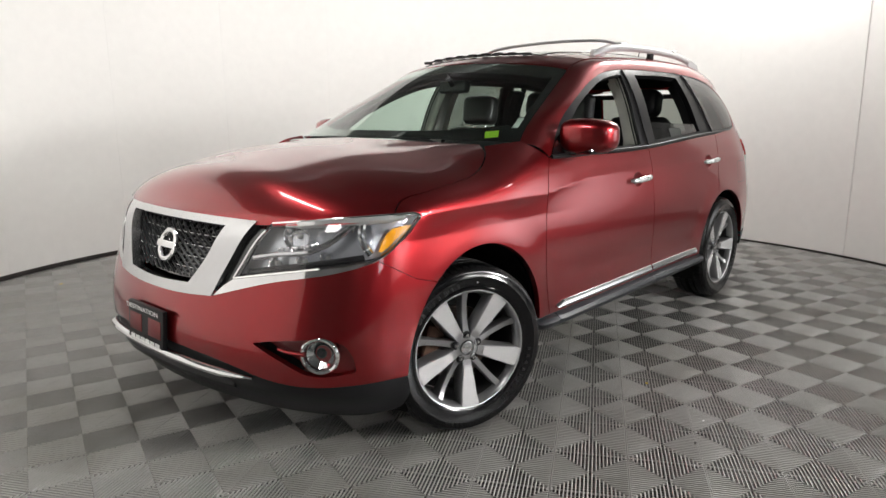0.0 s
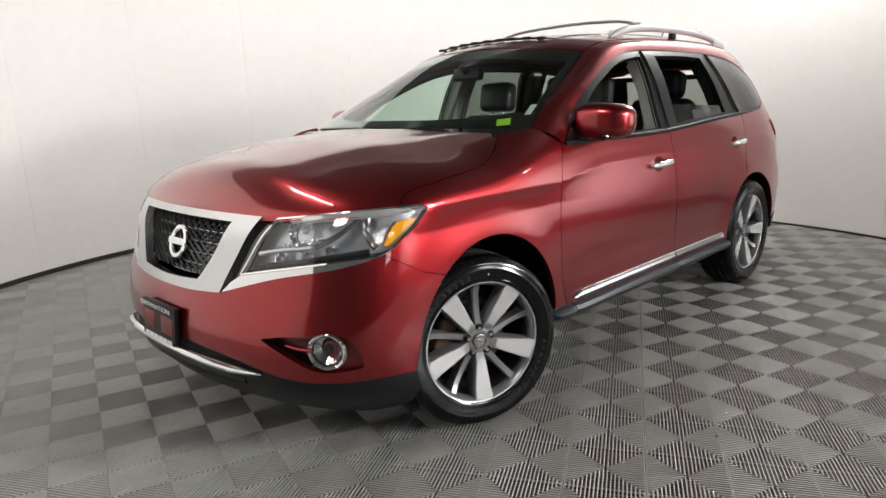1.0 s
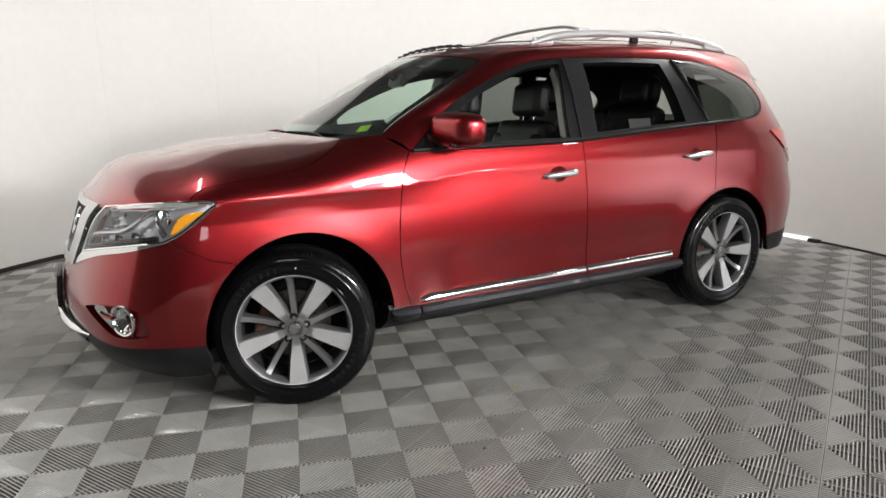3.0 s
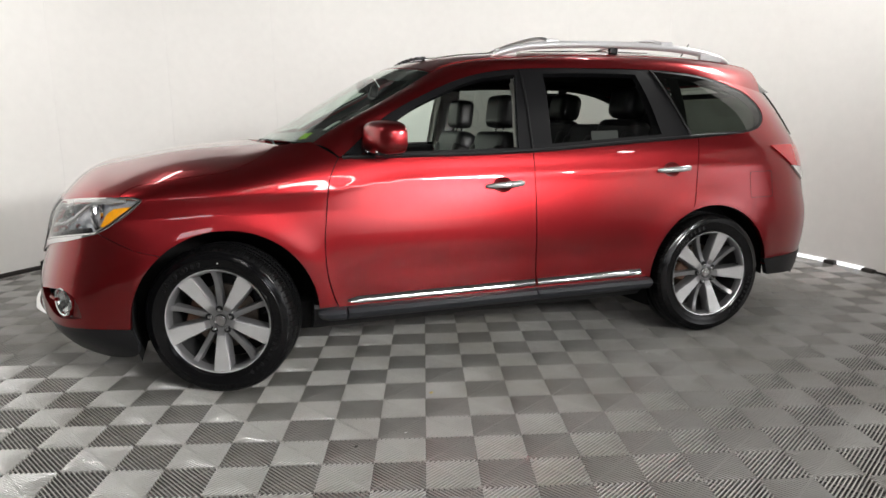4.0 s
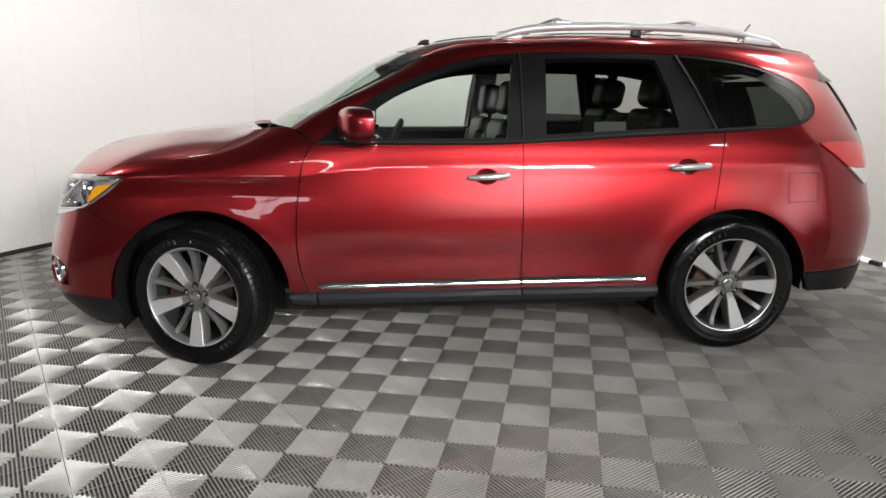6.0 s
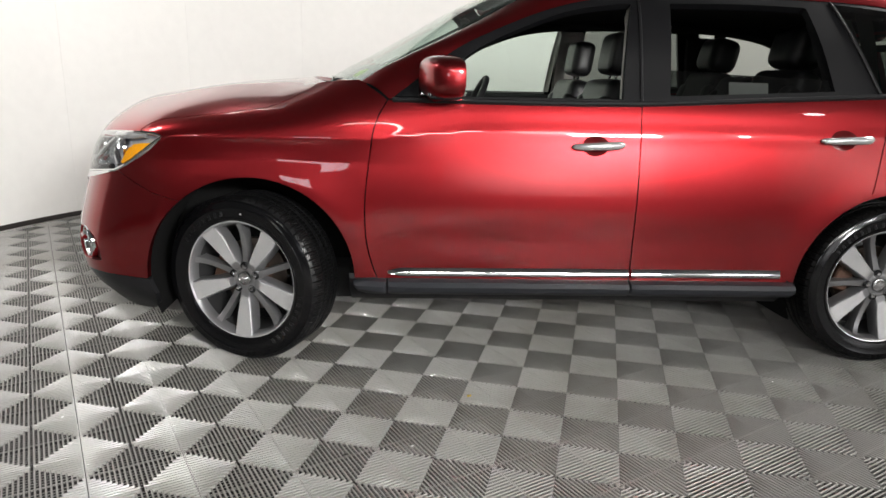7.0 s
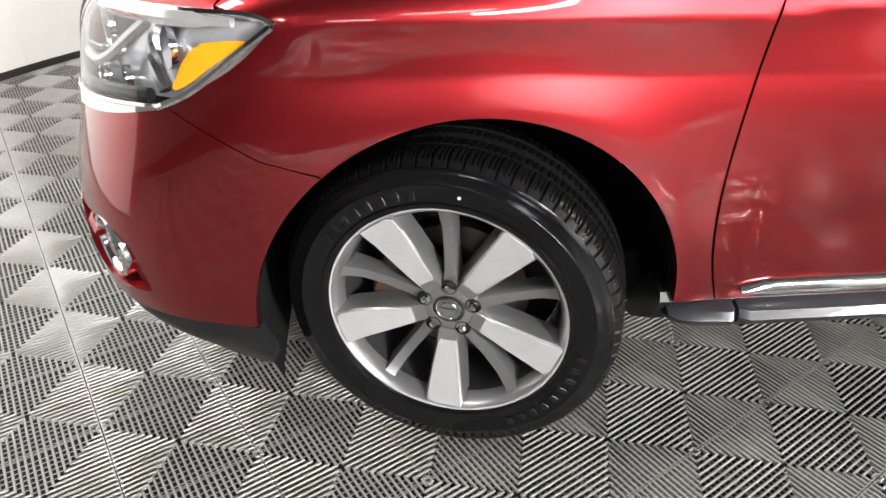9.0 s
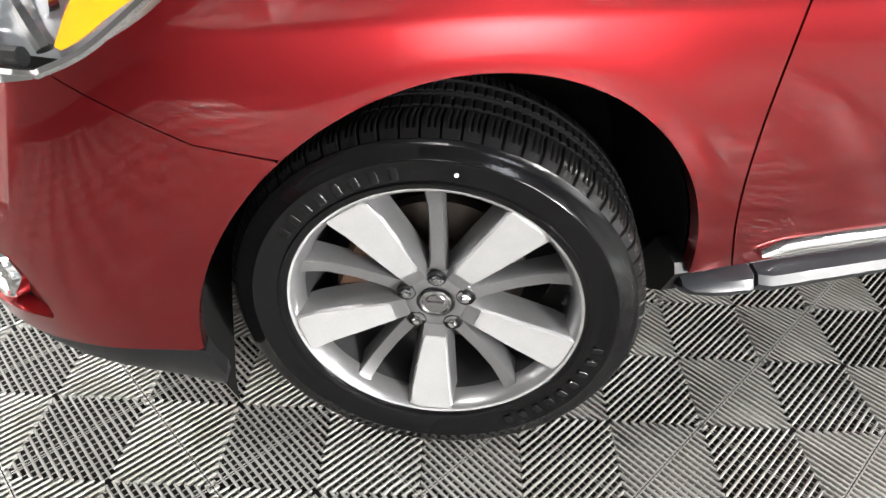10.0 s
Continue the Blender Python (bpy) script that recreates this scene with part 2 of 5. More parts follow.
def nose_wrap(u, z):
    """Point of the front skin, u from the centre line, positive to the left (y negative)."""
    u, z = np.asarray(u, float), np.asarray(z, float)
    a = np.clip(np.abs(u), 0, ARC)
    x = nose(z) + NOSE_D * np.interp(a, _arc, _pd) + np.maximum(np.abs(u) - ARC, 0)
    y = half_width(np.minimum(z, .90)) * np.interp(a, _arc, _py)
    y = y + arch_bulge(x, z) * smooth(-.5, -.35, x)
    return np.stack([x, -y * np.sign(u), z], -1)


def nose_ux(x, z):
    d = (x - nose(z)) / NOSE_D
    return np.where(d < 1, np.interp(np.clip(d, 0, 1), _pd, _arc), ARC + (d - 1) * NOSE_D)

# ---------- mesh helpers ----------
def part(name, bm, mat, parent=None, label="", smooth_deg=35):
    """Links a bmesh as one mesh object."""
    me = bpy.data.meshes.new(name)
    bm.normal_update()
    bm.to_mesh(me)
    bm.free()
    return mesh_part(name, me, mat, parent, label, smooth_deg)


def mesh_part(name, me, mat, parent=None, label="", smooth_deg=None):
    me.materials.append(mat)
    if smooth_deg is not None:
        me.polygons.foreach_set("use_smooth", [True] * len(me.polygons))
        me.set_sharp_from_angle(angle=radians(smooth_deg))
    ob = new(name, me)
    if parent is not None:
        ob.parent = parent
    return tagged(ob, label)


def raw(name, verts, faces, mat, parent=None, label="", smooth_deg=35):
    me = bpy.data.meshes.new(name)
    me.from_pydata([tuple(map(float, v)) for v in verts], [], [tuple(map(int, f)) for f in faces])
    me.update()
    return mesh_part(name, me, mat, parent, label, smooth_deg)


def thing(name, place, label, category, group=""):
    ob = new(name)
    ob.matrix_basis = place
    ob.empty_display_size = .1
    return tagged(ob, label, category, group)


def rbox(sx, sy, sz, m=None, bevel=.01, seg=2):
    """A box with rounded edges, centred, then moved by m."""
    bm = bmesh.new()
    bmesh.ops.create_cube(bm, size=1)
    bmesh.ops.scale(bm, vec=(sx, sy, sz), verts=bm.verts)
    if bevel:
        bmesh.ops.bevel(bm, geom=bm.edges[:], offset=bevel, segments=seg, profile=.6, affect="EDGES")
    if m is not None:
        bmesh.ops.transform(bm, matrix=m, verts=bm.verts)
    return bm


def lathe(profile, n=64, axis="y", m=None, closed=False):
    """Turns (radius, along) pairs round an axis."""
    bm = bmesh.new()
    rings = []
    for i in range(n):
        a = 2 * math.pi * i / n
        ring = []
        for r, h in profile:
            p = {"y": (r * math.cos(a), h, r * math.sin(a)), "z": (r * math.cos(a), r * math.sin(a), h), "x": (h, r * math.cos(a), r * math.sin(a))}[axis]
            ring.append(bm.verts.new(p))
        rings.append(ring)
    k = len(profile)
    for i in range(n):
        a, b = rings[i], rings[(i + 1) % n]
        for j in range(k if closed else k - 1):
            bm.faces.new((a[j], a[(j + 1) % k], b[(j + 1) % k], b[j]))
    bmesh.ops.remove_doubles(bm, verts=bm.verts, dist=1e-5)
    bmesh.ops.recalc_face_normals(bm, faces=bm.faces)
    if m is not None:
        bmesh.ops.transform(bm, matrix=m, verts=bm.verts)
    return bm


def tube(points, radius, n=8, flat=1.0, closed=False, up=(0, 0, 1)):
    """A round or flattened bar along a path; radius may be a list."""
    pts = [Vector(p) for p in points]
    bm = bmesh.new()
    rings = []
    k = len(pts)
    for i, p in enumerate(pts):
        a = pts[(i - 1) % k] if closed or i else pts[i]
        b = pts[(i + 1) % k] if closed or i < k - 1 else pts[i]
        t = (b - a).normalized()
        s = t.cross(Vector(up))
        s = s.normalized() if s.length > 1e-4 else Vector((0, 1, 0))
        v = s.cross(t).normalized()
        r = radius[i] if isinstance(radius, (list, tuple)) else radius
        rings.append([bm.verts.new(p + s * (r * math.cos(2 * math.pi * j / n)) + v * (r * flat * math.sin(2 * math.pi * j / n))) for j in range(n)])
    for i in range(k if closed else k - 1):
        a, b = rings[i], rings[(i + 1) % k]
        for j in range(n):
            bm.faces.new((a[j], a[(j + 1) % n], b[(j + 1) % n], b[j]))
    if not closed:
        bm.faces.new(rings[0])
        bm.faces.new(rings[-1])
    bmesh.ops.recalc_face_normals(bm, faces=bm.faces)
    return bm


def joined(*bms):
    out = bmesh.new()
    for b in bms:
        me = bpy.data.meshes.new("tmp")
        b.to_mesh(me)
        b.free()
        out.from_mesh(me)
        bpy.data.meshes.remove(me)
    return out


def curve(points, step=.02):
    """A smooth open curve through points (any dimension), evenly stepped."""
    p = np.array(points, float)
    d = np.concatenate([[0], np.cumsum(np.linalg.norm(np.diff(p, axis=0), axis=1))])
    if len(p) == 2:
        f = [lambda s, a=p[0, k], b=p[1, k]: a + (b - a) * s / d[-1] for k in range(p.shape[1])]
    else:
        f = [spline(list(zip(d, p[:, k]))) for k in range(p.shape[1])]
    s = np.linspace(0, d[-1], max(2, int(round(d[-1] / step)) + 1))
    return np.stack([g(s) for g in f], -1)


def outline(*pieces):
    """One closed polygon from curves that follow each other."""
    out = []
    for pc in pieces:
        for q in np.asarray(pc, float):
            if not out or np.hypot(*(q - out[-1])) > 1e-3:
                out.append(q)
    if np.hypot(*(out[0] - out[-1])) < 1e-3:
        out.pop()
    return np.array(out)


def inside(poly, pts):
    x, y = pts[:, 0], pts[:, 1]
    c = np.zeros(len(pts), bool)
    for i in range(len(poly)):
        (x1, y1), (x2, y2) = poly[i], poly[i - 1]
        if y1 != y2:
            c ^= ((y1 > y) != (y2 > y)) & (x < (x2 - x1) * (y - y1) / (y2 - y1) + x1)
    return c


def edge_gap(poly, pts):
    best = np.full(len(pts), 9.0)
    for i in range(len(poly)):
        a, b = poly[i - 1], poly[i]
        ab = b - a
        t = np.clip(((pts - a) @ ab) / max(ab @ ab, 1e-12), 0, 1)
        best = np.minimum(best, np.linalg.norm(pts - a - t[:, None] * ab, axis=1))
    return best


def resample(poly, step):
    out = []
    for i in range(len(poly)):
        a, b = poly[i], poly[(i + 1) % len(poly)]
        n = max(1, int(np.ceil(np.linalg.norm(b - a) / step)))
        out += [a + (b - a) * k / n for k in range(n)]
    return np.array(out)


def skin(name, poly, form, mat, parent, out, step=.02, holes=(), lip=.015, lift=0.0, label="", flip=False):
    """A panel of the body: the flat outline poly filled, laid on the surface form(a, b), with an edge turned in by lip.
    out: a rough outward direction; flip mirrors it to the other side of the car."""
    loops = [resample(np.asarray(poly, float), step)] + [resample(np.asarray(h, float), step) for h in holes]
    lo, hi = loops[0].min(0), loops[0].max(0)
    gx = np.arange(lo[0], hi[0], step)
    gy = np.arange(lo[1], hi[1], step * .866)
    grid = np.array([(x + (step / 2 if j % 2 else 0), y) for j, y in enumerate(gy) for x in gx])
    keep = inside(loops[0], grid) & (edge_gap(loops[0], grid) > step * .55)
    for h in loops[1:]:
        keep &= ~inside(h, grid) & (edge_gap(h, grid) > step * .55)
    pts = np.concatenate(loops + [grid[keep]])
    edges, at = [], 0
    for lp in loops:
        edges += [(at + k, at + (k + 1) % len(lp)) for k in range(len(lp))]
        at += len(lp)
    vs, _, fs, _, _, _ = delaunay_2d_cdt([Vector(p) for p in pts], edges, [], 0, 1e-6)
    P = np.array([tuple(v) for v in vs])
    F = np.array([tuple(f) for f in fs])
    c = P[F].mean(1)
    ok = inside(loops[0], c)
    for h in loops[1:]:
        ok &= ~inside(h, c)
    p0, p1, p2 = P[F[:, 0]], P[F[:, 1]], P[F[:, 2]]
    area = np.abs((p1 - p0)[:, 0] * (p2 - p0)[:, 1] - (p1 - p0)[:, 1] * (p2 - p0)[:, 0]) / 2
    F = F[ok & (area > step * step * .02)]
    e = 1e-3
    X = form(P[:, 0], P[:, 1])
    du = form(P[:, 0] + e, P[:, 1]) - form(P[:, 0] - e, P[:, 1])
    dv = form(P[:, 0], P[:, 1] + e) - form(P[:, 0], P[:, 1] - e)
    N = np.cross(du, dv)
    N /= np.maximum(np.linalg.norm(N, axis=1, keepdims=True), 1e-9)
    if N[:, 0].mean() * out[0] + N[:, 1].mean() * out[1] + N[:, 2].mean() * out[2] < 0:
        N = -N
    X = X + N * lift
    if flip:
        X, N = X * (1, -1, 1), N * (1, -1, 1)
    fn = np.cross(X[F[:, 1]] - X[F[:, 0]], X[F[:, 2]] - X[F[:, 0]])
    turn = (fn * N[F].mean(1)).sum(1) < 0
    F[turn] = F[turn][:, ::-1]
    faces = [tuple(map(int, f)) for f in F]
    verts = X
    loop_n = [N[i] for f in faces for i in f]
    if lip:
        cnt = {}
        for f in faces:
            for k in range(3):
                a, b = f[k], f[(k + 1) % 3]
                cnt[(a, b)] = cnt.get((a, b), 0) + 1
        rim = [(a, b) for a, b in cnt if (b, a) not in cnt]
        idx, more = {}, []
        for a, b in rim:
            for q in (a, b):
                if q not in idx:
                    idx[q] = len(X) + len(more)
                    more.append(X[q] - N[q] * lip)
        verts = np.concatenate([X, np.array(more)]) if more else X
        for a, b in rim:
            f = (b, a, idx[a], idx[b])
            n = np.cross(verts[f[1]] - verts[f[0]], verts[f[2]] - verts[f[0]])
            n /= max(np.linalg.norm(n), 1e-9)
            faces.append(f)
            loop_n += [n] * 4
    me = bpy.data.meshes.new(name)
    me.from_pydata([tuple(map(float, v)) for v in verts], [], faces)
    me.update()
    me.polygons.foreach_set("use_smooth", [True] * len(me.polygons))
    me.normals_split_custom_set([tuple(map(float, n)) for n in loop_n])
    return mesh_part(name, me, mat, parent, label)


def on_side(x, z):
    x, z = np.asarray(x, float), np.asarray(z, float)
    return np.stack([x, -side(x, z), z], -1)


def on_hood(x, y):
    return np.stack([x, y, hood(x, y)], -1)


def on_roof(x, y):
    return np.stack([x, y, roof(x, y)], -1)


def tail_width(z):
    z = np.asarray(z, float)
    return half_width(np.where(z > 1.2, np.minimum(1.2 + (z - 1.2) * .51 / (roof_side(tail(z) - .21) - 1.2), 1.709), z))


def on_tail(y, z):
    w = tail_width(z)
    q = np.clip(np.abs(y) / w, 0, .999)
    return np.stack([tail(z) - TAIL_D * (1 - (1 - q ** 2.38) ** (1 / 3)), y, z], -1)


def arch_line(cx, cz, r, z0a, z0b, n=40):
    """Wheel arch from its front foot over the top to its rear foot, as (x, z)."""
    a0 = math.pi - math.asin((z0a - cz) / r)
    a1 = math.asin((z0b - cz) / r)
    return np.array([(cx + r * math.cos(a), cz + r * math.sin(a)) for a in np.linspace(a0, a1, n)])


# ---------- the booth ----------
BX, BY, BR = 1.30, .20, 4.02     # round booth: centre and radius
OPEN0, OPEN1 = -163.0, -29.0      # its opening, in degrees round the centre


def arc_wall(name, r0, r1, z0, z1, a0, a1, mat, n=120, kind="structure", label="", cat=""):
    bm = bmesh.new()
    rows = []
    for i in range(n + 1):
        a = radians(a0 + (a1 - a0) * i / n)
        rows.append([bm.verts.new((BX + r * math.cos(a), BY + r * math.sin(a), z)) for r, z in ((r0, z0), (r1, z0), (r1, z1), (r0, z1))])
    for i in range(n):
        for k in range(4):
            bm.faces.new((rows[i][k], rows[i][(k + 1) % 4], rows[i + 1][(k + 1) % 4], rows[i + 1][k]))
    bm.faces.new(rows[0])
    bm.faces.new(rows[-1])
    bmesh.ops.recalc_face_normals(bm, faces=bm.faces)
    return tagged(part(name, bm, mat), label, cat, kind=kind)


booth = arc_wall("wall_round", BR + .004, BR + .12, -.02, 3.6, OPEN1, 360 + OPEN0, WALL, 180, label="curved white photo booth wall with a dark base", cat="wall")
PANEL = 17.4
for k in range(int((360 + OPEN0 - OPEN1) / PANEL) + 1):
    a0, a1 = OPEN1 + k * PANEL + 6, min(OPEN1 + (k + 1) * PANEL + 6, 360 + OPEN0) - .016
    if a0 < a1:
        pn = arc_wall("wall_panel", BR - .002, BR + .003, -.01, 3.59, a0, a1, WALL, 14, kind="")
        pn.parent = booth
arc_wall("baseboard", BR - .012, BR - .001, .006, .047, 24, 360 + OPEN0, BASE, 150, label="dark rubber baseboard along the curved wall", cat="baseboard")
arc_wall("baseboard", BR - .012, BR - .001, .002, .020, OPEN1, -4.2, BASE, 40, label="thin dark rubber baseboard near the wall's end", cat="baseboard")
arc_wall("light_gap", BR - .011, BR - .001, .004, .030, -4, 23.8, GAP_GLOW, 40, label="bright daylit gap under the wall's foot", cat="gap")
for turn in (-4.1, 1.6, 9.5):
    ob = tagged(part("wall_foot", rbox(.05, .11, .034, None, .006, 2), BASE), "small dark foot under the curved wall", "foot", "wall feet")
    ob.matrix_basis = pose(BX + (BR - .03) * math.cos(radians(turn)), BY + (BR - .03) * math.sin(radians(turn)), .017, 0, 0, turn)


def slab(name, x0, x1, y0, y1, z0, z1, mat, label, cat):
    return tagged(part(name, rbox(x1 - x0, y1 - y0, z1 - z0, pose((x0 + x1) / 2, (y0 + y1) / 2, (z0 + z1) / 2), 0), mat), label, cat, kind="structure")


slab("floor", -5, 8, -11, 6, -.12, -.02, UNDER, "dark floor slab under the plastic tiles", "floor")
slab("ceiling", -5, 8, -11, 6, 3.62, 3.74, CEIL, "plain dark grey ceiling above the booth and shop", "ceiling")
slab("wall_south", -5, 8, -11.2, -11, -.1, 3.7, SHOP, "plain grey shop wall", "wall")
slab("wall_west", -5.2, -5, -11, 6, -.1, 3.7, SHOP, "plain grey shop wall", "wall")
slab("wall_east", 8, 8.2, -11, 6, -.1, 3.7, WALL, "plain white shop wall", "wall")
slab("wall_north", -5, 8, 6, 6.2, -.1, 3.7, SHOP, "plain grey shop wall behind the booth", "wall")

# ---------- the car ----------
CAR_Y = .03
car = thing("suv", pose(0, CAR_Y, 0), "dark red metallic mid-size SUV parked on tiled floor, front wheels turned", "car")
ARCH_F, ARCH_R = (.05, .385, .445), (2.895, .375, .43)
LEFT = (0, -1, 0)

belt_line = curve([(.655, 1.160), (.906, 1.160), (1.198, 1.159), (1.713, 1.164), (2.126, 1.184), (2.762, 1.216), (3.192, 1.235)])
dlo_top = curve([(.655, 1.163), (.798, 1.282), (.918, 1.372), (1.07, 1.450), (1.225, 1.517), (1.463, 1.591), (1.703, 1.621), (2.193, 1.629), (2.599, 1.622), (3.055, 1.562), (3.27, 1.487)])
dlo_tip = curve([(3.27, 1.487), (3.355, 1.415), (3.383, 1.345), (3.345, 1.285), (3.28, 1.252), (3.192, 1.235)], .012)

# curves of the A-pillar and roof edge
edge_y = spline([(.50, .855), (.55, .832), (.7, .785), (.9, .735), (1.2, .675), (1.6, .645), (2.5, .64), (3.1, .615), (3.4, .575), (3.62, .53)])


door_gap = spline([(.38, .598), (.504, .558), (.66, .540), (.802, .546), (.95, .564), (1.085, .594), (1.16, .636)])


# joint between hood and fender, (x, z) on the body side
HOOD_SEAM = [(-.39, 1.012), (-.355, 1.038), (-.25, 1.064), (-.1, 1.083), (.05, 1.099), (.15, 1.122), (.22, 1.152), (.27, 1.180), (.305, 1.204), (.325, 1.220)]


def straight(pts, step=.012):
    out = []
    for p, q in zip(pts, pts[1:]):
        n = max(1, int(math.dist(p, q) / step))
        out += [(p[0] + (q[0] - p[0]) * i / n, p[1] + (q[1] - p[1]) * i / n) for i in range(n)]
    return np.array(out + [pts[-1]])


def oval(hx, hz):
    t = np.linspace(0, 2 * math.pi, 33)[:-1]
    return np.stack([hx - .005 + .060 * np.cos(t), hz + .043 * np.sin(t)], -1)


def both(fn):
    for flip in (False, True):
        fn(flip)


def body_sides(flip):
    G = .0025
    fd = np.array([(float(door_gap(z)), z) for z in np.linspace(.395, 1.157, 40)])
    # front fender
    hood_seam = curve(HOOD_SEAM)
    arch = arch_line(*ARCH_F, .716, .398)
    poly = outline(arch, [(.588 - G, .398)], fd - (G, 0), [(.635 - G, 1.157)], curve([(.635, 1.158), (.575, 1.198), (.51, 1.238)])[1:], [(.43, 1.232), (.37, 1.226)], hood_seam[::-1],
                   straight([HOOD_SEAM[0], (-.288, .994)]), curve([(-.288, .994), (-.352, .932), (-.454, .872), (-.502, .850)]), straight([(-.503, .8485), (-.345, .7575), (-.238, .7275)]))
    skin("fender", poly, on_side, PAINT, car, LEFT, .022, lip=.03, flip=flip)
    # doors
    b = belt_line - (0, .004)
    front = b[(b[:, 0] > .66) & (b[:, 0] < 1.712)]
    poly = outline(fd[::-1] + (G, 0), [(1.7105, .395), (1.7165, 1.16)], front[::-1])
    front_door = skin("front_door", poly, on_side, PAINT, car, LEFT, .015, holes=(oval(1.528, .986),), lip=.03, flip=flip)
    rear_gap = curve([(2.826, 1.216), (2.815, 1.144), (2.797, 1.05), (2.775, .9), (2.755, .80)])
    a = ARCH_R
    ar = np.array([(a[0] + (a[2] + .03) * math.cos(t), a[1] + (a[2] + .03) * math.sin(t)) for t in np.linspace(radians(108), radians(176), 24)])
    rear = b[(b[:, 0] > 1.72) & (b[:, 0] < 2.822)]
    poly = outline([(1.7165, .395), (1.721, 1.16)], rear, rear_gap - (G, 0), ar, [(2.43, .395)])
    rear_door = skin("rear_door", poly, on_side, PAINT, car, LEFT, .015, holes=(oval(2.615, 1.030),), lip=.03, flip=flip)
    # quarter panel round the rear wheel, with the D-pillar
    arq = arch_line(*ARCH_R, .395, .40)
    zs = np.linspace(.44, 1.488, 30)
    rear_edge = np.stack([tail(zs) - .21 * TAIL_D, zs], -1)
    poly = outline([(2.447, .397)], arq, curve([(3.325, .44), (3.6, .44), (3.79, .44)]), rear_edge, curve([(3.49, 1.488), (3.3, 1.522), (3.065, 1.566)]),
                   dlo_top[dlo_top[:, 0] > 3.07], dlo_tip, belt_line[belt_line[:, 0] > 2.83][::-1], rear_gap + (G, 0), ar)
    quarter = skin("quarter_panel", poly, on_side, PAINT, car, LEFT, .022, lip=.03, flip=flip)
    # A-pillar and roof side: a curved strip between window line and roof edge
    A = np.concatenate([np.array([(.640, 1.162)]), dlo_top[dlo_top[:, 0] < 3.07], curve([(3.075, 1.565), (3.3, 1.522), (3.49, 1.488)])[1:]])
    s = np.concatenate([[0], np.cumsum(np.hypot(*np.diff(A, axis=0).T))])
    s /= s[-1]
    bx = spline([(0, .515), (.08, .60), (.2, .93), (.33, 1.32), (.5, 1.85), (.75, 2.65), (1, 3.47)])

    def strip(p, q):
        ax, az = np.interp(p, s, A[:, 0]), np.interp(p, s, A[:, 1])
        a3 = on_side(ax, az)
        xb = bx(p)
        yb = edge_y(xb)
        b3 = np.stack([xb, -yb, roof(xb, yb) - .004], -1)
        q = np.asarray(q)[..., None]
        bow = np.stack([xb * 0, -.55 + xb * 0, .83 + xb * 0], -1)
        return a3 * (1 - q) + b3 * q + bow * (.020 * np.sin(np.pi * np.clip(q, 0, 1)) ** .9)
    strip_mesh("roof_side", strip, PAINT, car, flip, 140, 8)
    strip_mesh("roof_side_lining", lambda p, q: strip(p, q) + np.stack([0 * p, .024 + 0 * p, -.022 + 0 * p], -1), LINER, car, flip, 60, 4)
    # black corner between the roof side and the tailgate
    e0, e1 = np.array((3.60, -.625, 1.487)), np.array((3.53, -.545, 1.575))
    strip_mesh("rear_corner_trim", lambda p, q: strip(0 * p + .998, q) * (1 - p[..., None]) + (e0 * (1 - q[..., None]) + e1 * q[..., None]) * p[..., None], GLOSSY_BLACK, car, flip, 6, 8)
    # window surround, glossy black, with the window openings
    front_open = outline(curve([(.80, 1.180), (.86, 1.255), (.951, 1.335), (1.09, 1.42), (1.222, 1.478), (1.411, 1.548), (1.56, 1.577), (1.66, 1.588)]), [(1.688, 1.588)], curve([(1.686, 1.57), (1.667, 1.45), (1.64, 1.182)]))
    rear_open = outline([(1.845, 1.20)], [(1.862, 1.594)], curve([(1.862, 1.594), (2.2, 1.600), (2.46, 1.594)]), curve([(2.475, 1.588), (2.545, 1.36), (2.575, 1.236)]))
    q_open = outline(curve([(2.61, 1.612), (2.80, 1.592), (3.05, 1.548), (3.25, 1.476)]), curve([(3.25, 1.476), (3.33, 1.405), (3.354, 1.345), (3.325, 1.295), (3.26, 1.262), (3.19, 1.250)], .012), curve([(3.19, 1.250), (2.95, 1.241), (2.79, 1.232)]))
    poly = outline(belt_line, dlo_tip[::-1], dlo_top[::-1])
    surround = skin("window_surround", poly, on_side, SATIN, car, LEFT, .02, holes=(front_open, rear_open, q_open), lip=.035, lift=-.003, flip=flip)
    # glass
    skin("quarter_window", q_open, on_side, GLASS_FAR if flip else GLASS_DARK, surround, LEFT, .03, lip=0, lift=-.002, label="privacy quarter glass, far side lightened to brighten the view", flip=flip)
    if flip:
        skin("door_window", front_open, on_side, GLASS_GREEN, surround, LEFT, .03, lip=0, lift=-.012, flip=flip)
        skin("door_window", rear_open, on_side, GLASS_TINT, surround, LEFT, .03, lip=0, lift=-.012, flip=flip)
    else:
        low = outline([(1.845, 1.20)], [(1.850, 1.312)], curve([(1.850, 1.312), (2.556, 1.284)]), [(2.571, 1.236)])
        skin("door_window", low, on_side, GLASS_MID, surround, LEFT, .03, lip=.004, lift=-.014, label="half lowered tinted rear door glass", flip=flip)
        skin("window_label", [(2.105, 1.205), (2.28, 1.212), (2.283, 1.268), (2.108, 1.268)], on_side, LABEL, surround, LEFT, .03, lip=0, lift=-.012, label="pale label on the glass", flip=flip)
    # thin divider bars on the window line
    for pts in (((1.718, 1.170), (1.722, 1.62)), ((2.585, 1.618), (2.772, 1.228))):
        p = np.array([on_side(*q) for q in curve(pts, .05)]) + (0, -.004, 0)
        if flip:
            p = p * (1, -1, 1)
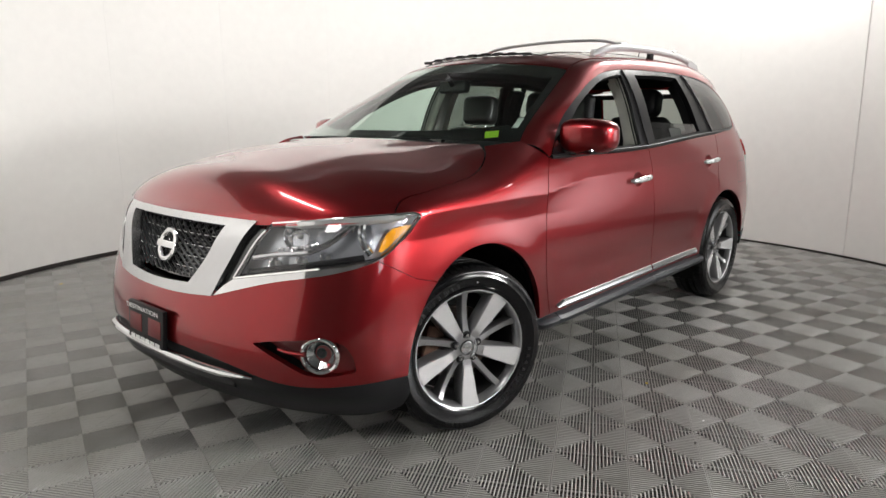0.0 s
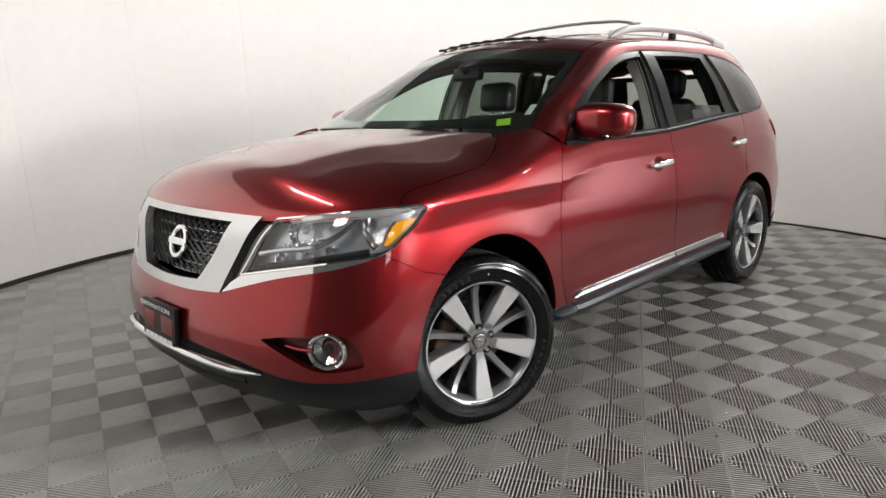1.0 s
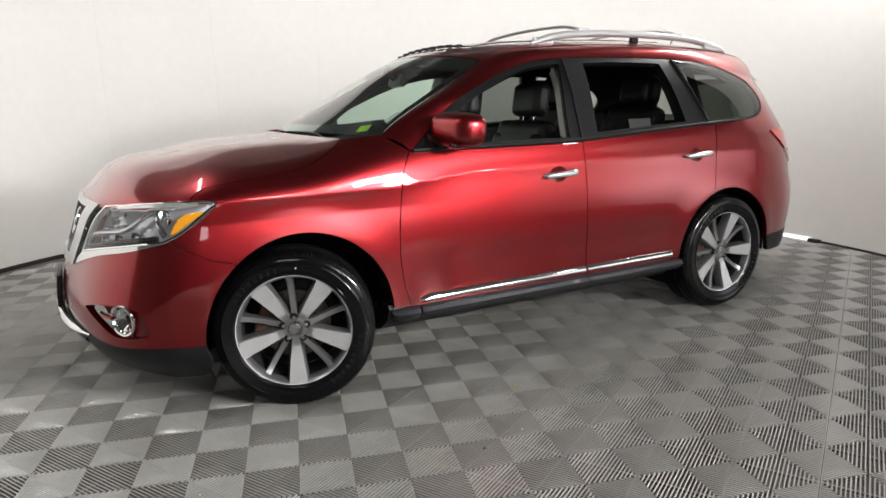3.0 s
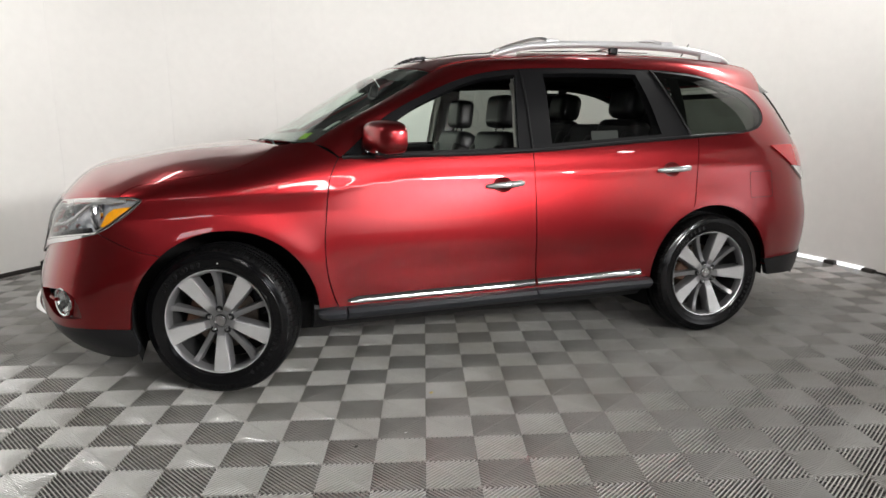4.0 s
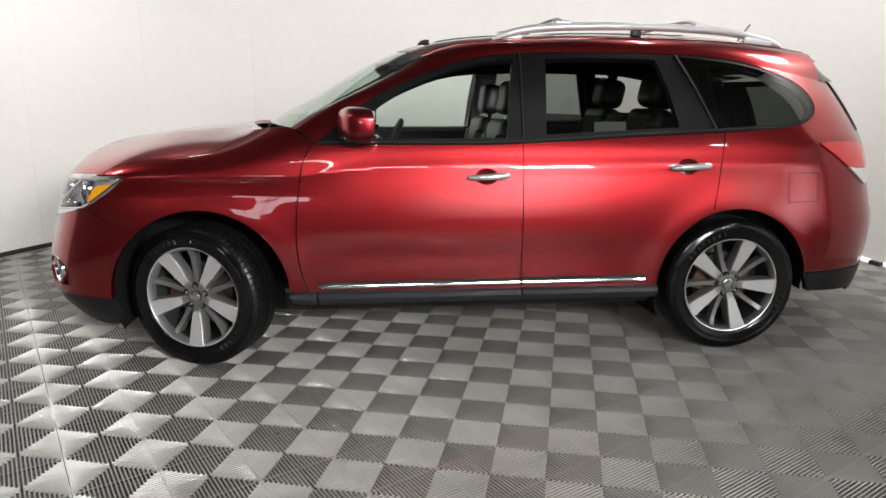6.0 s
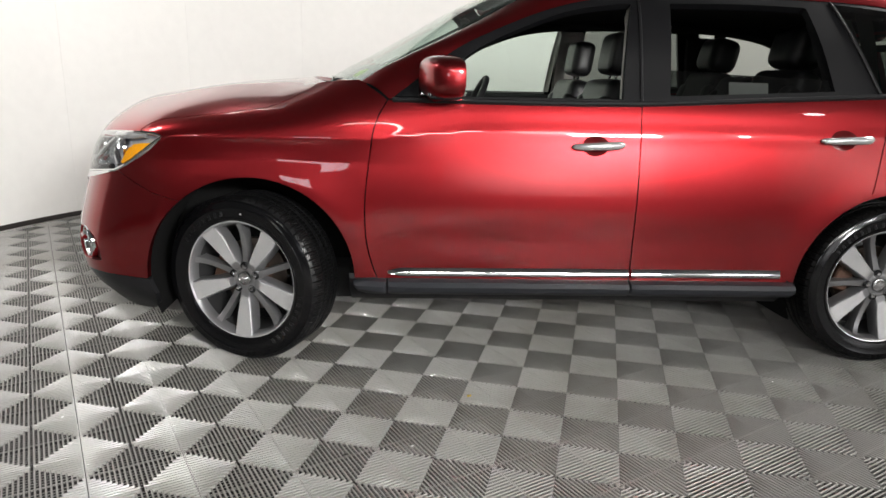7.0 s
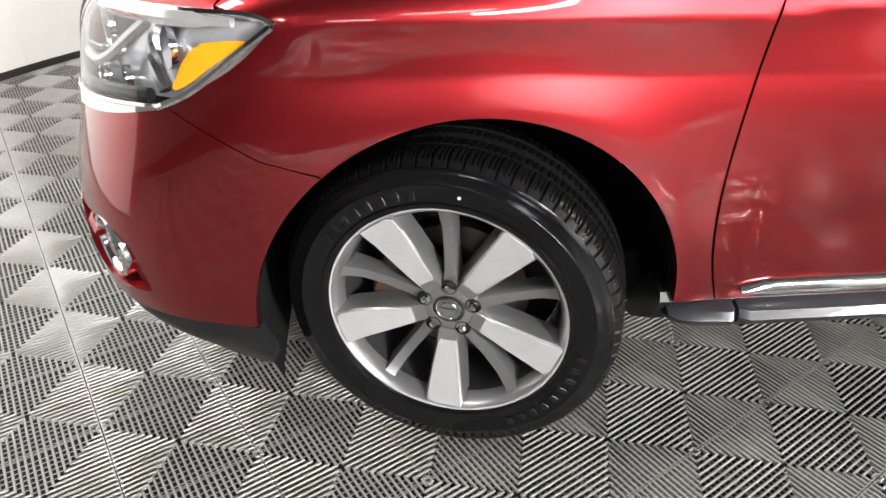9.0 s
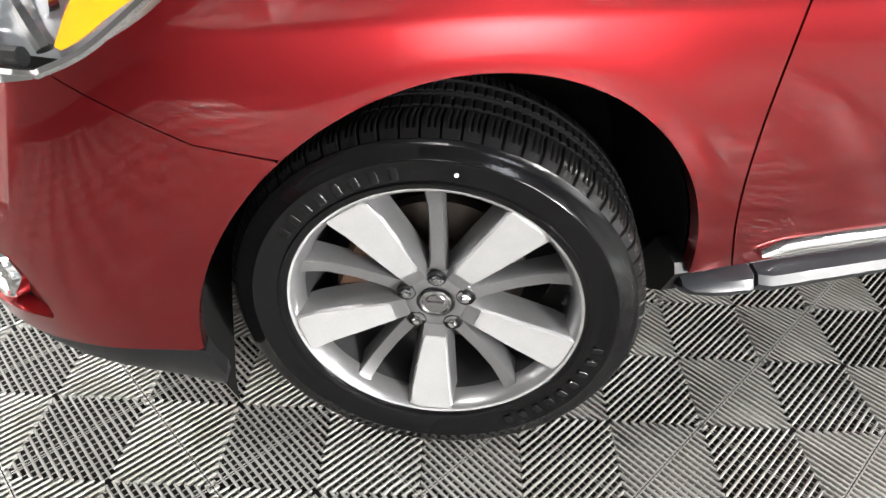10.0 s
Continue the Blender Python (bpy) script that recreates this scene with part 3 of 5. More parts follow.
        part("window_bar", tube(p, .006, 6), BLACK, surround)
    p = np.array([on_side(*q) for q in belt_line[::3]]) + (0, -.004, 0)
    part("belt_moulding", tube(p * (1, -1, 1) if flip else p, [.009 if q[0] < 2.85 else max(.0015, .009 - .022 * (q[0] - 2.85)) for q in p], 8, 1.3), SATIN, surround)
    # chrome strips low on the doors
    for door, x0, x1 in ((front_door, .640, 1.706), (rear_door, 1.722, 2.394)):
        n = 40
        prof = [(.000, .017), (.007, .0165), (.012, .013), (.019, -.002), (.0205, -.008), (.016, -.0135), (.0, -.016)]
        bm = bmesh.new()
        prev = None
        for i in range(n + 1):
            x = x0 + (x1 - x0) * i / n
            k = min(1, .35 + i / 3) if x0 < 1 else 1
            zc = .424 + .004 * (x - .64)
            row = [bm.verts.new((x, (1 if flip else -1) * (float(side(x, zc)) - .002 + dy), zc + dz * k * 1.25)) for dy, dz in prof]
            if prev:
                for q in range(len(prof) - 1):
                    bm.faces.new((prev[q], prev[q + 1], row[q + 1], row[q]))
            else:
                bm.faces.new(row)
            prev = row
        bm.faces.new(prev)
        bmesh.ops.recalc_face_normals(bm, faces=bm.faces)
        part("chrome_strip", bm, CHROME, door, "chrome lower door moulding", 50)
    # handles with their cups
    for door, hx, hz in ((front_door, 1.528, .986), (rear_door, 2.615, 1.030)):
        cup = oval(hx, hz)
        skin("handle_cup", cup, lambda x, z, hx=hx, hz=hz: on_side(x, z) + np.stack([x * 0, .026 * np.clip(1 - ((x - hx + .005) / .060) ** 2 - ((z - hz) / .043) ** 2, 0, 1), x * 0], -1), PAINT_SHADED, door, LEFT, .012, lip=0, lift=-.0005, flip=flip)
        p = [on_side(hx + dx, hz + .002 + .045 * dx) + (0, -o, 0) for dx, o in ((-.106, .006), (-.098, .020), (-.075, .032), (-.02, .038), (.05, .038), (.088, .033), (.104, .020), (.109, .006))]
        p = [q * (1, -1, 1) for q in p] if flip else p
        part("handle", tube(p, [.006, .010, .0115, .0125, .014, .015, .014, .010], 12, 1.25), HANDLE, door, "chrome door handle")
    # sill and step board
    prof = [(.93, .395), (1.0, .392), (1.022, .384), (1.032, .366), (1.025, .350), (.99, .322), (.93, .312)]
    for x0, x1 in ((.635, 1.708), (1.714, 2.462)):
        strip_bar("step_board", [(x0 + .006, [(y - .012, z) for y, z in prof], 0), (x0 + .03, prof, 0), (x1 - .02, prof, 0), (x1 + .0, prof, 0)], GREY_PLASTIC, car, flip, "dark grey plastic running board")
    strip_bar("sill_end", [(.488, [(y - .035, z * .5 + .185) for y, z in prof], 0), (.505, [(y - .018, z * .75 + .09) for y, z in prof], 0), (.55, [(y - .006, z) for y, z in prof], 0), (.622, prof, 0), (.632, [(y - .012, z) for y, z in prof], 0)], GREY_PLASTIC, car, flip, "")
    rock = [(.90, .42), (.975, .412), (.985, .392), (.96, .33), (.86, .26), (.80, .24)]
    strip_bar("sill", [(.47, rock, 0), (2.47, rock, 0)], BLACK, car, flip, "")
    # wheel well liners
    for cx, cz, r in (ARCH_F, ARCH_R):
        bm = bmesh.new()
        prev = None
        for k in range(33):
            t = math.pi * (1.13 - 1.16 * k / 32)
            row = [bm.verts.new((cx + rr * math.cos(t), (1 if flip else -1) * yy, cz + rr * math.sin(t))) for rr, yy in ((r + .004, .955), (r + .012, .90), (r + .02, .60), (.05, .58))]
            if prev:
                for q in range(3):
                    bm.faces.new((prev[q], prev[q + 1], row[q + 1], row[q]))
            prev = row
        part("wheel_well", bm, WELL, car)
    # fuel flap on the left, a thin sunk joint
    if not flip:
        t = np.array([(3.188, .838), (3.352, .838), (3.356, .846), (3.356, .985), (3.348, .993), (3.19, .993), (3.182, .985), (3.182, .846)])
        o = (t - t.mean(0)) * 1.035 + t.mean(0)
        skin("fuel_flap_joint", o, on_side, BLACK, quarter, LEFT, .02, holes=(t,), lip=0, lift=.0006)
    # tail lamp
    poly = outline([(3.375, 1.150)], curve([(3.375, 1.150), (3.55, 1.150), (3.70, 1.140)]), curve([(3.715, 1.12), (3.742, 1.06), (3.758, 1.005)]), curve([(3.75, 1.0), (3.64, 1.012), (3.566, 1.02)]), curve([(3.56, 1.022), (3.46, 1.09), (3.38, 1.140)]))
    lamp = skin("tail_lamp", poly, on_side, RED_LENS, car, LEFT, .02, lip=.02, lift=.010, label="red wraparound tail lamp", flip=flip)
    poly = outline(curve([(3.57, 1.016), (3.64, 1.008), (3.757, 1.0)]), curve([(3.76, .985), (3.755, .93), (3.73, .915)]), curve([(3.72, .915), (3.65, .96), (3.58, 1.008)]))
    skin("clear_lens", poly, on_side, CLEAR_LENS, lamp, LEFT, .02, lip=.02, lift=.010, label="white reversing lamp lens", flip=flip)
    # rear bumper side, black lower
    poly = outline(curve([(3.31, .436), (3.6, .436), (3.79, .436)]), [(3.77, .30)], [(3.36, .33)])
    skin("rear_valance", poly, on_side, BLACK, car, LEFT, .03, lip=.03, lift=.004, flip=flip)


def strip_mesh(name, form, mat, parent, flip, n, m, label=""):
    u, v = np.meshgrid(np.linspace(0, 1, n), np.linspace(0, 1, m), indexing="ij")
    X = form(u.ravel(), v.ravel())
    if flip:
        X = X * (1, -1, 1)
    faces = [(i * m + j, i * m + j + 1, (i + 1) * m + j + 1, (i + 1) * m + j) for i in range(n - 1) for j in range(m - 1)]
    if flip:
        faces = [f[::-1] for f in faces]
    return raw(name, X, faces, mat, parent, label, 60)


def strip_bar(name, stations, mat, parent, flip, label=""):
    """Lofts half-width profiles (y, z) along x."""
    bm = bmesh.new()
    rings = [[bm.verts.new((x, (1 if flip else -1) * (y + o), z)) for y, z in prof] for x, prof, o in stations]
    k = len(rings[0])
    for a, b in zip(rings, rings[1:]):
        for j in range(k):
            bm.faces.new((a[j], a[(j + 1) % k], b[(j + 1) % k], b[j]))
    bm.faces.new(rings[0])
    bm.faces.new(rings[-1])
    bmesh.ops.recalc_face_normals(bm, faces=bm.faces)
    return part(name, bm, mat, parent, label, 40)


both(body_sides)

# hood, windscreen, roof, tail
xs = np.concatenate([np.linspace(-.782, -.70, 14), np.linspace(-.69, -.395, 22)])


def hood_front(x):
    zs = shoulder(x)
    return half_width(zs) * plan(x, zs) * .9975


front_left = [(x, -float(hood_front(x))) for x in xs]
seam_pts = curve([(x - .003, z + .0022) for x, z in HOOD_SEAM])
seam_left = [(x, -float(side(x, z))) for x, z in seam_pts]
rear_edge = curve([(.356, -.73), (.305, -.55), (.238, -.28), (.215, 0), (.238, .28), (.305, .55), (.356, .73)])
poly = outline(front_left, seam_left, rear_edge, [(x, -y) for x, y in seam_left[::-1]], [(x, -y) for x, y in front_left[::-1]], [(-.7865, .08), (-.788, 0), (-.7865, -.08)])
skin("hood", poly, on_hood, PAINT, car, (0, 0, 1), .02, lip=.02)

# cowl with wipers
raw_cowl = outline(curve([(.34, -.755), (.27, -.56), (.19, -.28), (.165, 0), (.19, .28), (.27, .56), (.34, .755)]), curve([(.515, .84), (.405, .58), (.33, .3), (.30, 0), (.33, -.3), (.405, -.58), (.515, -.84)]))
skin("cowl", raw_cowl, lambda x, y: np.stack([x, y, np.minimum(hood(x, np.clip(y, -.83, .83)), 1.21) - .014], -1), BLACK, car, (0, 0, 1), .03, lip=0)
for y0, y1 in ((-.52, .08), (.10, .62)):
    p = [(.30 + .33 * y * y + .012, y, float(roof(.30 + .33 * y * y + .02, y)) - .012) for y in np.linspace(y0, y1, 12)]
    wiper = part("wiper", tube(p, .005, 6), BLACK, car)
    part("wiper_arm", tube([(p[0][0] - .05, p[0][1] - .02, p[0][2] - .035), (p[2][0] - .02, p[2][1], p[2][2] - .008), p[6]], .006, 6), BLACK, wiper)

side_x = np.linspace(.525, 1.20, 30)
glass_poly = outline([(x, -float(edge_y(x)) + .004) for x in side_x], curve([(1.20, -.66), (1.11, -.4), (1.07, 0), (1.11, .4), (1.20, .66)]), [(x, float(edge_y(x)) - .004) for x in side_x[::-1]],
                     curve([(.515, .84), (.405, .58), (.33, .3), (.30, 0), (.33, -.3), (.405, -.58), (.515, -.84)]))
windscreen = skin("windscreen", glass_poly, on_roof, GLASS, car, (-1, 0, 1), .03, lip=0)
# black border band of the glass
inner = outline([(x + .03, -float(edge_y(x)) + .05) for x in np.linspace(.56, 1.06, 20)], curve([(1.05, -.62), (.985, -.4), (.95, 0), (.985, .4), (1.05, .62)]), [(x + .03, float(edge_y(x)) - .05) for x in np.linspace(1.06, .56, 20)],
                curve([(.60, .72), (.48, .53), (.40, .3), (.37, 0), (.40, -.3), (.48, -.53), (.60, -.72)]))
skin("glass_border", glass_poly, on_roof, GLOSSY_BLACK, windscreen, (-1, 0, 1), .03, holes=(inner,), lip=0, lift=-.004)
skin("sticker", [(.503, -.648), (.540, -.705), (.498, -.732), (.462, -.678)], on_roof, GREEN, windscreen, (-1, 0, 1), .05, lip=0, lift=-.002, label="green inspection sticker")
skin("paper_slip", [(.668, -.728), (.686, -.752), (.602, -.774), (.585, -.748)], on_roof, WHITE, windscreen, (-1, 0, 1), .05, lip=0, lift=-.002, label="white paper slip")

rx = np.linspace(1.21, 3.44, 60)
header = curve([(1.21, -.67), (1.12, -.4), (1.08, 0), (1.12, .4), (1.21, .67)])
roof_poly = outline([(x, -float(edge_y(x)) + .004) for x in rx], [(3.46, -.3), (3.47, 0), (3.46, .3)], [(x, float(edge_y(x)) - .004) for x in rx[::-1]], header[::-1])
sun_hole = outline([(1.30, -.43), (1.78, -.43), (1.78, .43), (1.30, .43)])
roof_panel = skin("roof", roof_poly, on_roof, PAINT, car, (0, 0, 1), .03, holes=(sun_hole,), lip=.02)
skin("sunroof", outline([(1.305, -.425), (1.775, -.425), (1.775, .425), (1.305, .425)]), on_roof, GLASS_DARK, roof_panel, (0, 0, 1), .03, lip=.01, lift=.004, label="dark sunroof glass")
skin("rear_sunroof", outline([(1.95, -.46), (2.75, -.46), (2.75, .46), (1.95, .46)]), on_roof, GLOSSY_BLACK, roof_panel, (0, 0, 1), .04, lip=.01, lift=.004, label="dark rear roof glass")
deflector = part("wind_deflector", tube([(1.24 + .10 * y * y, y, float(roof(1.24 + .10 * y * y, y)) + .012) for y in np.linspace(-.40, .46, 14)], .005, 6), BLACK, roof_panel)
for y in np.linspace(-.36, .44, 9):
    part("deflector_tab", rbox(.03, .05, .016, pose(1.24 + .10 * y * y, y, float(roof(1.24 + .10 * y * y, y)) + .012), .003, 1), BLACK, deflector)

# tail skin, spoiler, rear glass
tz = np.linspace(.44, 1.52, 24)
tw = tail_width(tz) * .7545
rear_glass = outline([(-.545, 1.19), (-.47, 1.48), (.47, 1.48), (.545, 1.19)])
skin("tailgate", outline(np.stack([-tw, tz], -1), np.stack([tw[::-1], tz[::-1]], -1)), on_tail, PAINT, car, (1, 0, 0), .04, holes=(rear_glass,), lip=0)
skin("tailgate_lining", outline(np.stack([-tw + .03, tz], -1), np.stack([tw[::-1] - .03, tz[::-1]], -1)), lambda y, z: on_tail(y, z) - np.stack([.04 + 0 * y, 0 * y, 0 * y], -1), LINER, car, (-1, 0, 0), .05, holes=(rear_glass,), lip=0)
skin("rear_window", outline([(-.56, 1.175), (-.485, 1.495), (.485, 1.495), (.56, 1.175)]), on_tail, GLASS_REAR, car, (1, 0, 0), .05, lip=.004, lift=.006, label="dark tinted rear window glass")
sz = np.linspace(1.21, 1.50, 16)
sw0 = tail_width(sz) * .75
for sg in (-1, 1):
    skin("side_spoiler_trim", outline(np.stack([sg * sw0, sz], -1), np.stack([sg * (sw0 - .10), sz], -1)[::-1]), on_tail, GLOSSY_BLACK, car, (1, 0, 0), .03, lip=.004, lift=.008, label="gloss black trim beside the rear window")
skin("rear_bumper_base", outline([(-.80, .28), (-.80, .437), (.80, .437), (.80, .28)]), on_tail, BLACK, car, (1, 0, 0), .05, lip=.02, lift=.004)
bm = bmesh.new()
rows = []
for y in np.linspace(-.555, .555, 31):
    k = 1 - (abs(y) / .555) ** 3
    z0 = float(roof(3.40, abs(y)))
    rows.append([bm.verts.new(q) for q in ((3.34, y, z0 - .002), (3.44, y, z0 - .008), (3.47 + .10 * k, y, z0 - .026 - .012 * k), (3.505 + .20 * k, y, z0 - .052 - .03 * k), (3.50 + .20 * k, y, z0 - .066 - .03 * k), (3.46 + .22 * k, y, z0 - .15), (3.34, y, z0 - .15))])
for a, b in zip(rows, rows[1:]):
    for j in range(7):
        bm.faces.new((a[j], a[(j + 1) % 7], b[(j + 1) % 7], b[j]))
bm.faces.new(rows[0])
bm.faces.new(rows[-1])
bmesh.ops.recalc_face_normals(bm, faces=bm.faces)
spoiler = part("spoiler", bm, PAINT, car)

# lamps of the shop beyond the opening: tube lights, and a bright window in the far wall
TUBE_GLOW, SKY_GLOW, SOFT_GLOW = glow("lit_tube", (1, .97, .92), 30), glow("daylight_pane", (.9, .93, 1), 6.5), glow("added_soft_glow", (.97, .97, 1), 2.6)
# panel glow is strongest at its middle, so it reflects without hard edges
gt = SOFT_GLOW.node_tree
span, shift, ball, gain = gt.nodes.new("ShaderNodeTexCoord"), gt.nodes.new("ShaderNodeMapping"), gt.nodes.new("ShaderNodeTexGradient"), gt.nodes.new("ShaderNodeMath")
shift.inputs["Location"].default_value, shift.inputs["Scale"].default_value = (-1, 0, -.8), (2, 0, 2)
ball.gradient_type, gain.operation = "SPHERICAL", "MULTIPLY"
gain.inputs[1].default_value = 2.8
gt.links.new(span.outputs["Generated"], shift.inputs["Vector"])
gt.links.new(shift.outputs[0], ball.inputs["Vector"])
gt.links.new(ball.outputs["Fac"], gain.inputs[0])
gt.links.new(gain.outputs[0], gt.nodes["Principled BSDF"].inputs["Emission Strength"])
for x, y in ((.6, -7.6), (2.6, -7.6), (-3.6, -8.4)):
    lamp = thing("tube_light", pose(x, y, 3.5), "white ceiling tube light in the shop", "lamp", "shop tube lights")
    part("lamp_tray", rbox(1.25, .16, .05, pose(0, 0, .06), .01), WALL, lamp)
    part("tube", tube([(-.58, 0, 0), (.58, 0, 0)], .025, 10), TUBE_GLOW, lamp)
shop_window = tagged(new("window_1"), "bright daylit window in the shop wall", "window", kind="structure")
# two unseen glowing panels, added to brighten the car's side
light_panel = tagged(new("light_panel_1"), "wide soft glowing panel added out of view to light the car", "door", kind="structure")
part("glow_panel", rbox(4.4, .03, 3.4, pose(3.5, -10.98, 1.75), .01, 1), SOFT_GLOW, light_panel)
side_light_panel = tagged(new("light_panel_2"), "soft glowing panel added out of view on the white shop wall", "door", kind="structure")
side_light_panel.matrix_basis = pose(7.98, -6.2, 1.6, 0, 0, 90)
part("glow_panel", rbox(4.4, .03, 3.1, None, .01, 1), SOFT_GLOW, side_light_panel)
for i in range(2):
    for j in range(2):
        part("pane", rbox(.52, .02, .42, pose(-1.25 + i * .56, -10.985, 1.72 + j * .46), .004, 1), SKY_GLOW, shop_window)
part("window_frame", rbox(1.18, .03, 1.0, pose(-.97, -10.998, 1.95), .004, 1), SATIN, shop_window)

# ---------- front end ----------
def ux(x, z):
    return float(nose_ux(x, z))


FRONT = (-1, 0, 0)
foot = [(ux(x, z), z) for z, x in ((z, ARCH_F[0] - math.sqrt(ARCH_F[2] ** 2 - (z - ARCH_F[1]) ** 2)) for z in np.linspace(.722, .385, 22))]
mirror_u = lambda pts: [(-u, z) for u, z in list(pts)[::-1]]
top_half = np.concatenate([curve([(0, .681), (.22, .685), (.385, .697)]), curve([(.42, .706), (.674, .775), (.886, .809), (1.022, .838)])])
seam_half = np.array([(ux(x, z), z) for x, z in straight([(-.505, .847), (-.347, .7562), (-.246, .7268)])])
low_half = curve([(foot[-1][0] - .01, .382), (.998, .393), (.834, .392), (.66, .412), (.55, .438), (.3, .468), (0, .478)])
right = outline(top_half, seam_half, foot, low_half)
poly = outline(right, mirror_u(right[1:-1]))
fog_hole = outline(curve([(.621, .547), (.70, .562), (.803, .572), (.92, .572), (.967, .553)]), curve([(.98, .54), (1.005, .50), (1.015, .455)]), curve([(1.01, .445), (.93, .436), (.843, .438), (.76, .476), (.69, .51), (.621, .543)]))
bumper = skin("front_bumper", poly, nose_wrap, PAINT, car, FRONT, .022, holes=(fog_hole, np.array(mirror_u(fog_hole))), lip=.03)
# black lower valance
bot_half = curve([(1.186, .246), (1.165, .232), (1.13, .222), (1.015, .216), (.84, .236), (.6, .262), (.3, .27), (0, .272)])
r2 = outline(low_half[::-1] - (0, .004), [(foot[-1][0] - .012, .378), (foot[-1][0] - .012, .30)], bot_half)
valance = skin("front_valance", outline(r2, mirror_u(r2[1:-1])), lambda u, z: nose_wrap(u, z) + np.stack([.012 + .04 * smooth(.37, .21, z) * smooth(1.25, .9, np.abs(u)), .03 * smooth(.37, .21, z) * np.sign(u) * smooth(.5, .9, np.abs(u)) * smooth(1.25, 1.05, np.abs(u)), 0 * u], -1), BLACK, car, FRONT, .025, lip=.03, label="black plastic lower bumper")
# chrome lip of the lower intake
lip_u = np.linspace(-.60, .60, 41)
p = [nose_wrap(u, .432 - .03 * (abs(u) / .6) ** 2) + (-.022 + .03 * (abs(u) / .6) ** 6, 0, 0) for u in lip_u]
part("chrome_lip", tube(p, [.006 + .013 * min(1, (.605 - abs(u)) / .12) for u in lip_u], 10, .9), CHROME, bumper, "chrome lower lip")
skid = [nose_wrap(u, .375 - .03 * (abs(u) / .6) ** 2) + (.016, 0, 0) for u in np.linspace(-.50, .50, 31)]
part("skid_bar", tube(skid, [.012 + .018 * min(1, i / 8, (30 - i) / 8) for i in range(31)], 8, 1.2), SATIN, bumper)

# grille mesh, surround and badge
def recess(u, z):
    return nose_wrap(u, z) + np.stack([.035 + 0 * u, 0 * u, 0 * u], -1)


mesh_poly = outline(curve([(-.39, .948), (-.2, .950), (0, .951), (.2, .950), (.39, .948)]), curve([(.39, .948), (.335, .84), (.245, .722)]), curve([(.245, .722), (0, .712), (-.245, .722)]), curve([(-.245, .722), (-.335, .84), (-.39, .948)]))
grille = skin("grille", mesh_poly, lambda u, z: nose_wrap(u, z) + np.stack([.06 + 0 * u, 0 * u, 0 * u], -1), GLOSSY_BLACK, car, FRONT, .03, lip=0, label="black mesh grille with chrome surround")
bms = []
for k in range(-16, 17):
    for sgn in (-1, 1):
        u0 = k * .05
        pts = [(u0 + sgn * (z - .83) * 1.75, z) for z in np.linspace(.712, .952, 13)]
        pts = np.array(pts)
        ok = inside(mesh_poly, pts)
        run = []
        for q, o in zip(pts, ok):
            if o:
                run.append(recess(q[0], q[1]) + (.004 * sgn, 0, 0))
        if len(run) > 1:
            bms.append(tube(run, .0055, 5))
part("grille_mesh", joined(*bms), SATIN, grille, "glossy black honeycomb bars")
# thin chrome wires put in as highlights on the black mesh
for z in (.765, .81, .855, .90):
    w = np.interp(z, [.722, .84, .948], [.245, .335, .39]) - .01
    part("mesh_glint", tube([recess(u, z) + (-.004, 0, 0) for u in np.linspace(-w, w, 21)], .0016, 5), SATIN_CHROME, grille)
outer = outline(curve([(-.53, .972), (-.4, .974), (0, .976), (.4, .974), (.53, .972)]), curve([(.53, .972), (.475, .86), (.42, .755), (.392, .690)]), curve([(.392, .690), (.2, .677), (0, .674), (-.2, .677), (-.392, .690)]), curve([(-.392, .690), (-.42, .755), (-.475, .86), (-.53, .972)]))
skin("grille_surround", outer, nose_wrap, SATIN_CHROME, grille, FRONT, .02, holes=(mesh_poly,), lip=.055, lift=.012, label="wide satin chrome V surround")
# badge: ring and bar, plain
ring = [Vector((-.822, .062 * math.cos(t), .838 + .062 * math.sin(t))) for t in np.linspace(0, 2 * math.pi, 41)[:-1]]
tilt = Matrix.Translation((-.822, 0, .838)) @ Matrix.Rotation(radians(20), 4, "Y") @ Matrix.Translation((.822, 0, -.838))
badge = part("badge", tube([tilt @ q for q in ring], .013, 10, closed=True, up=(1, 0, 0)), CHROME, grille, "plain chrome ring badge")
part("badge_bar", rbox(.014, .158, .030, tilt @ pose(-.83, 0, .838), .005), CHROME, badge)


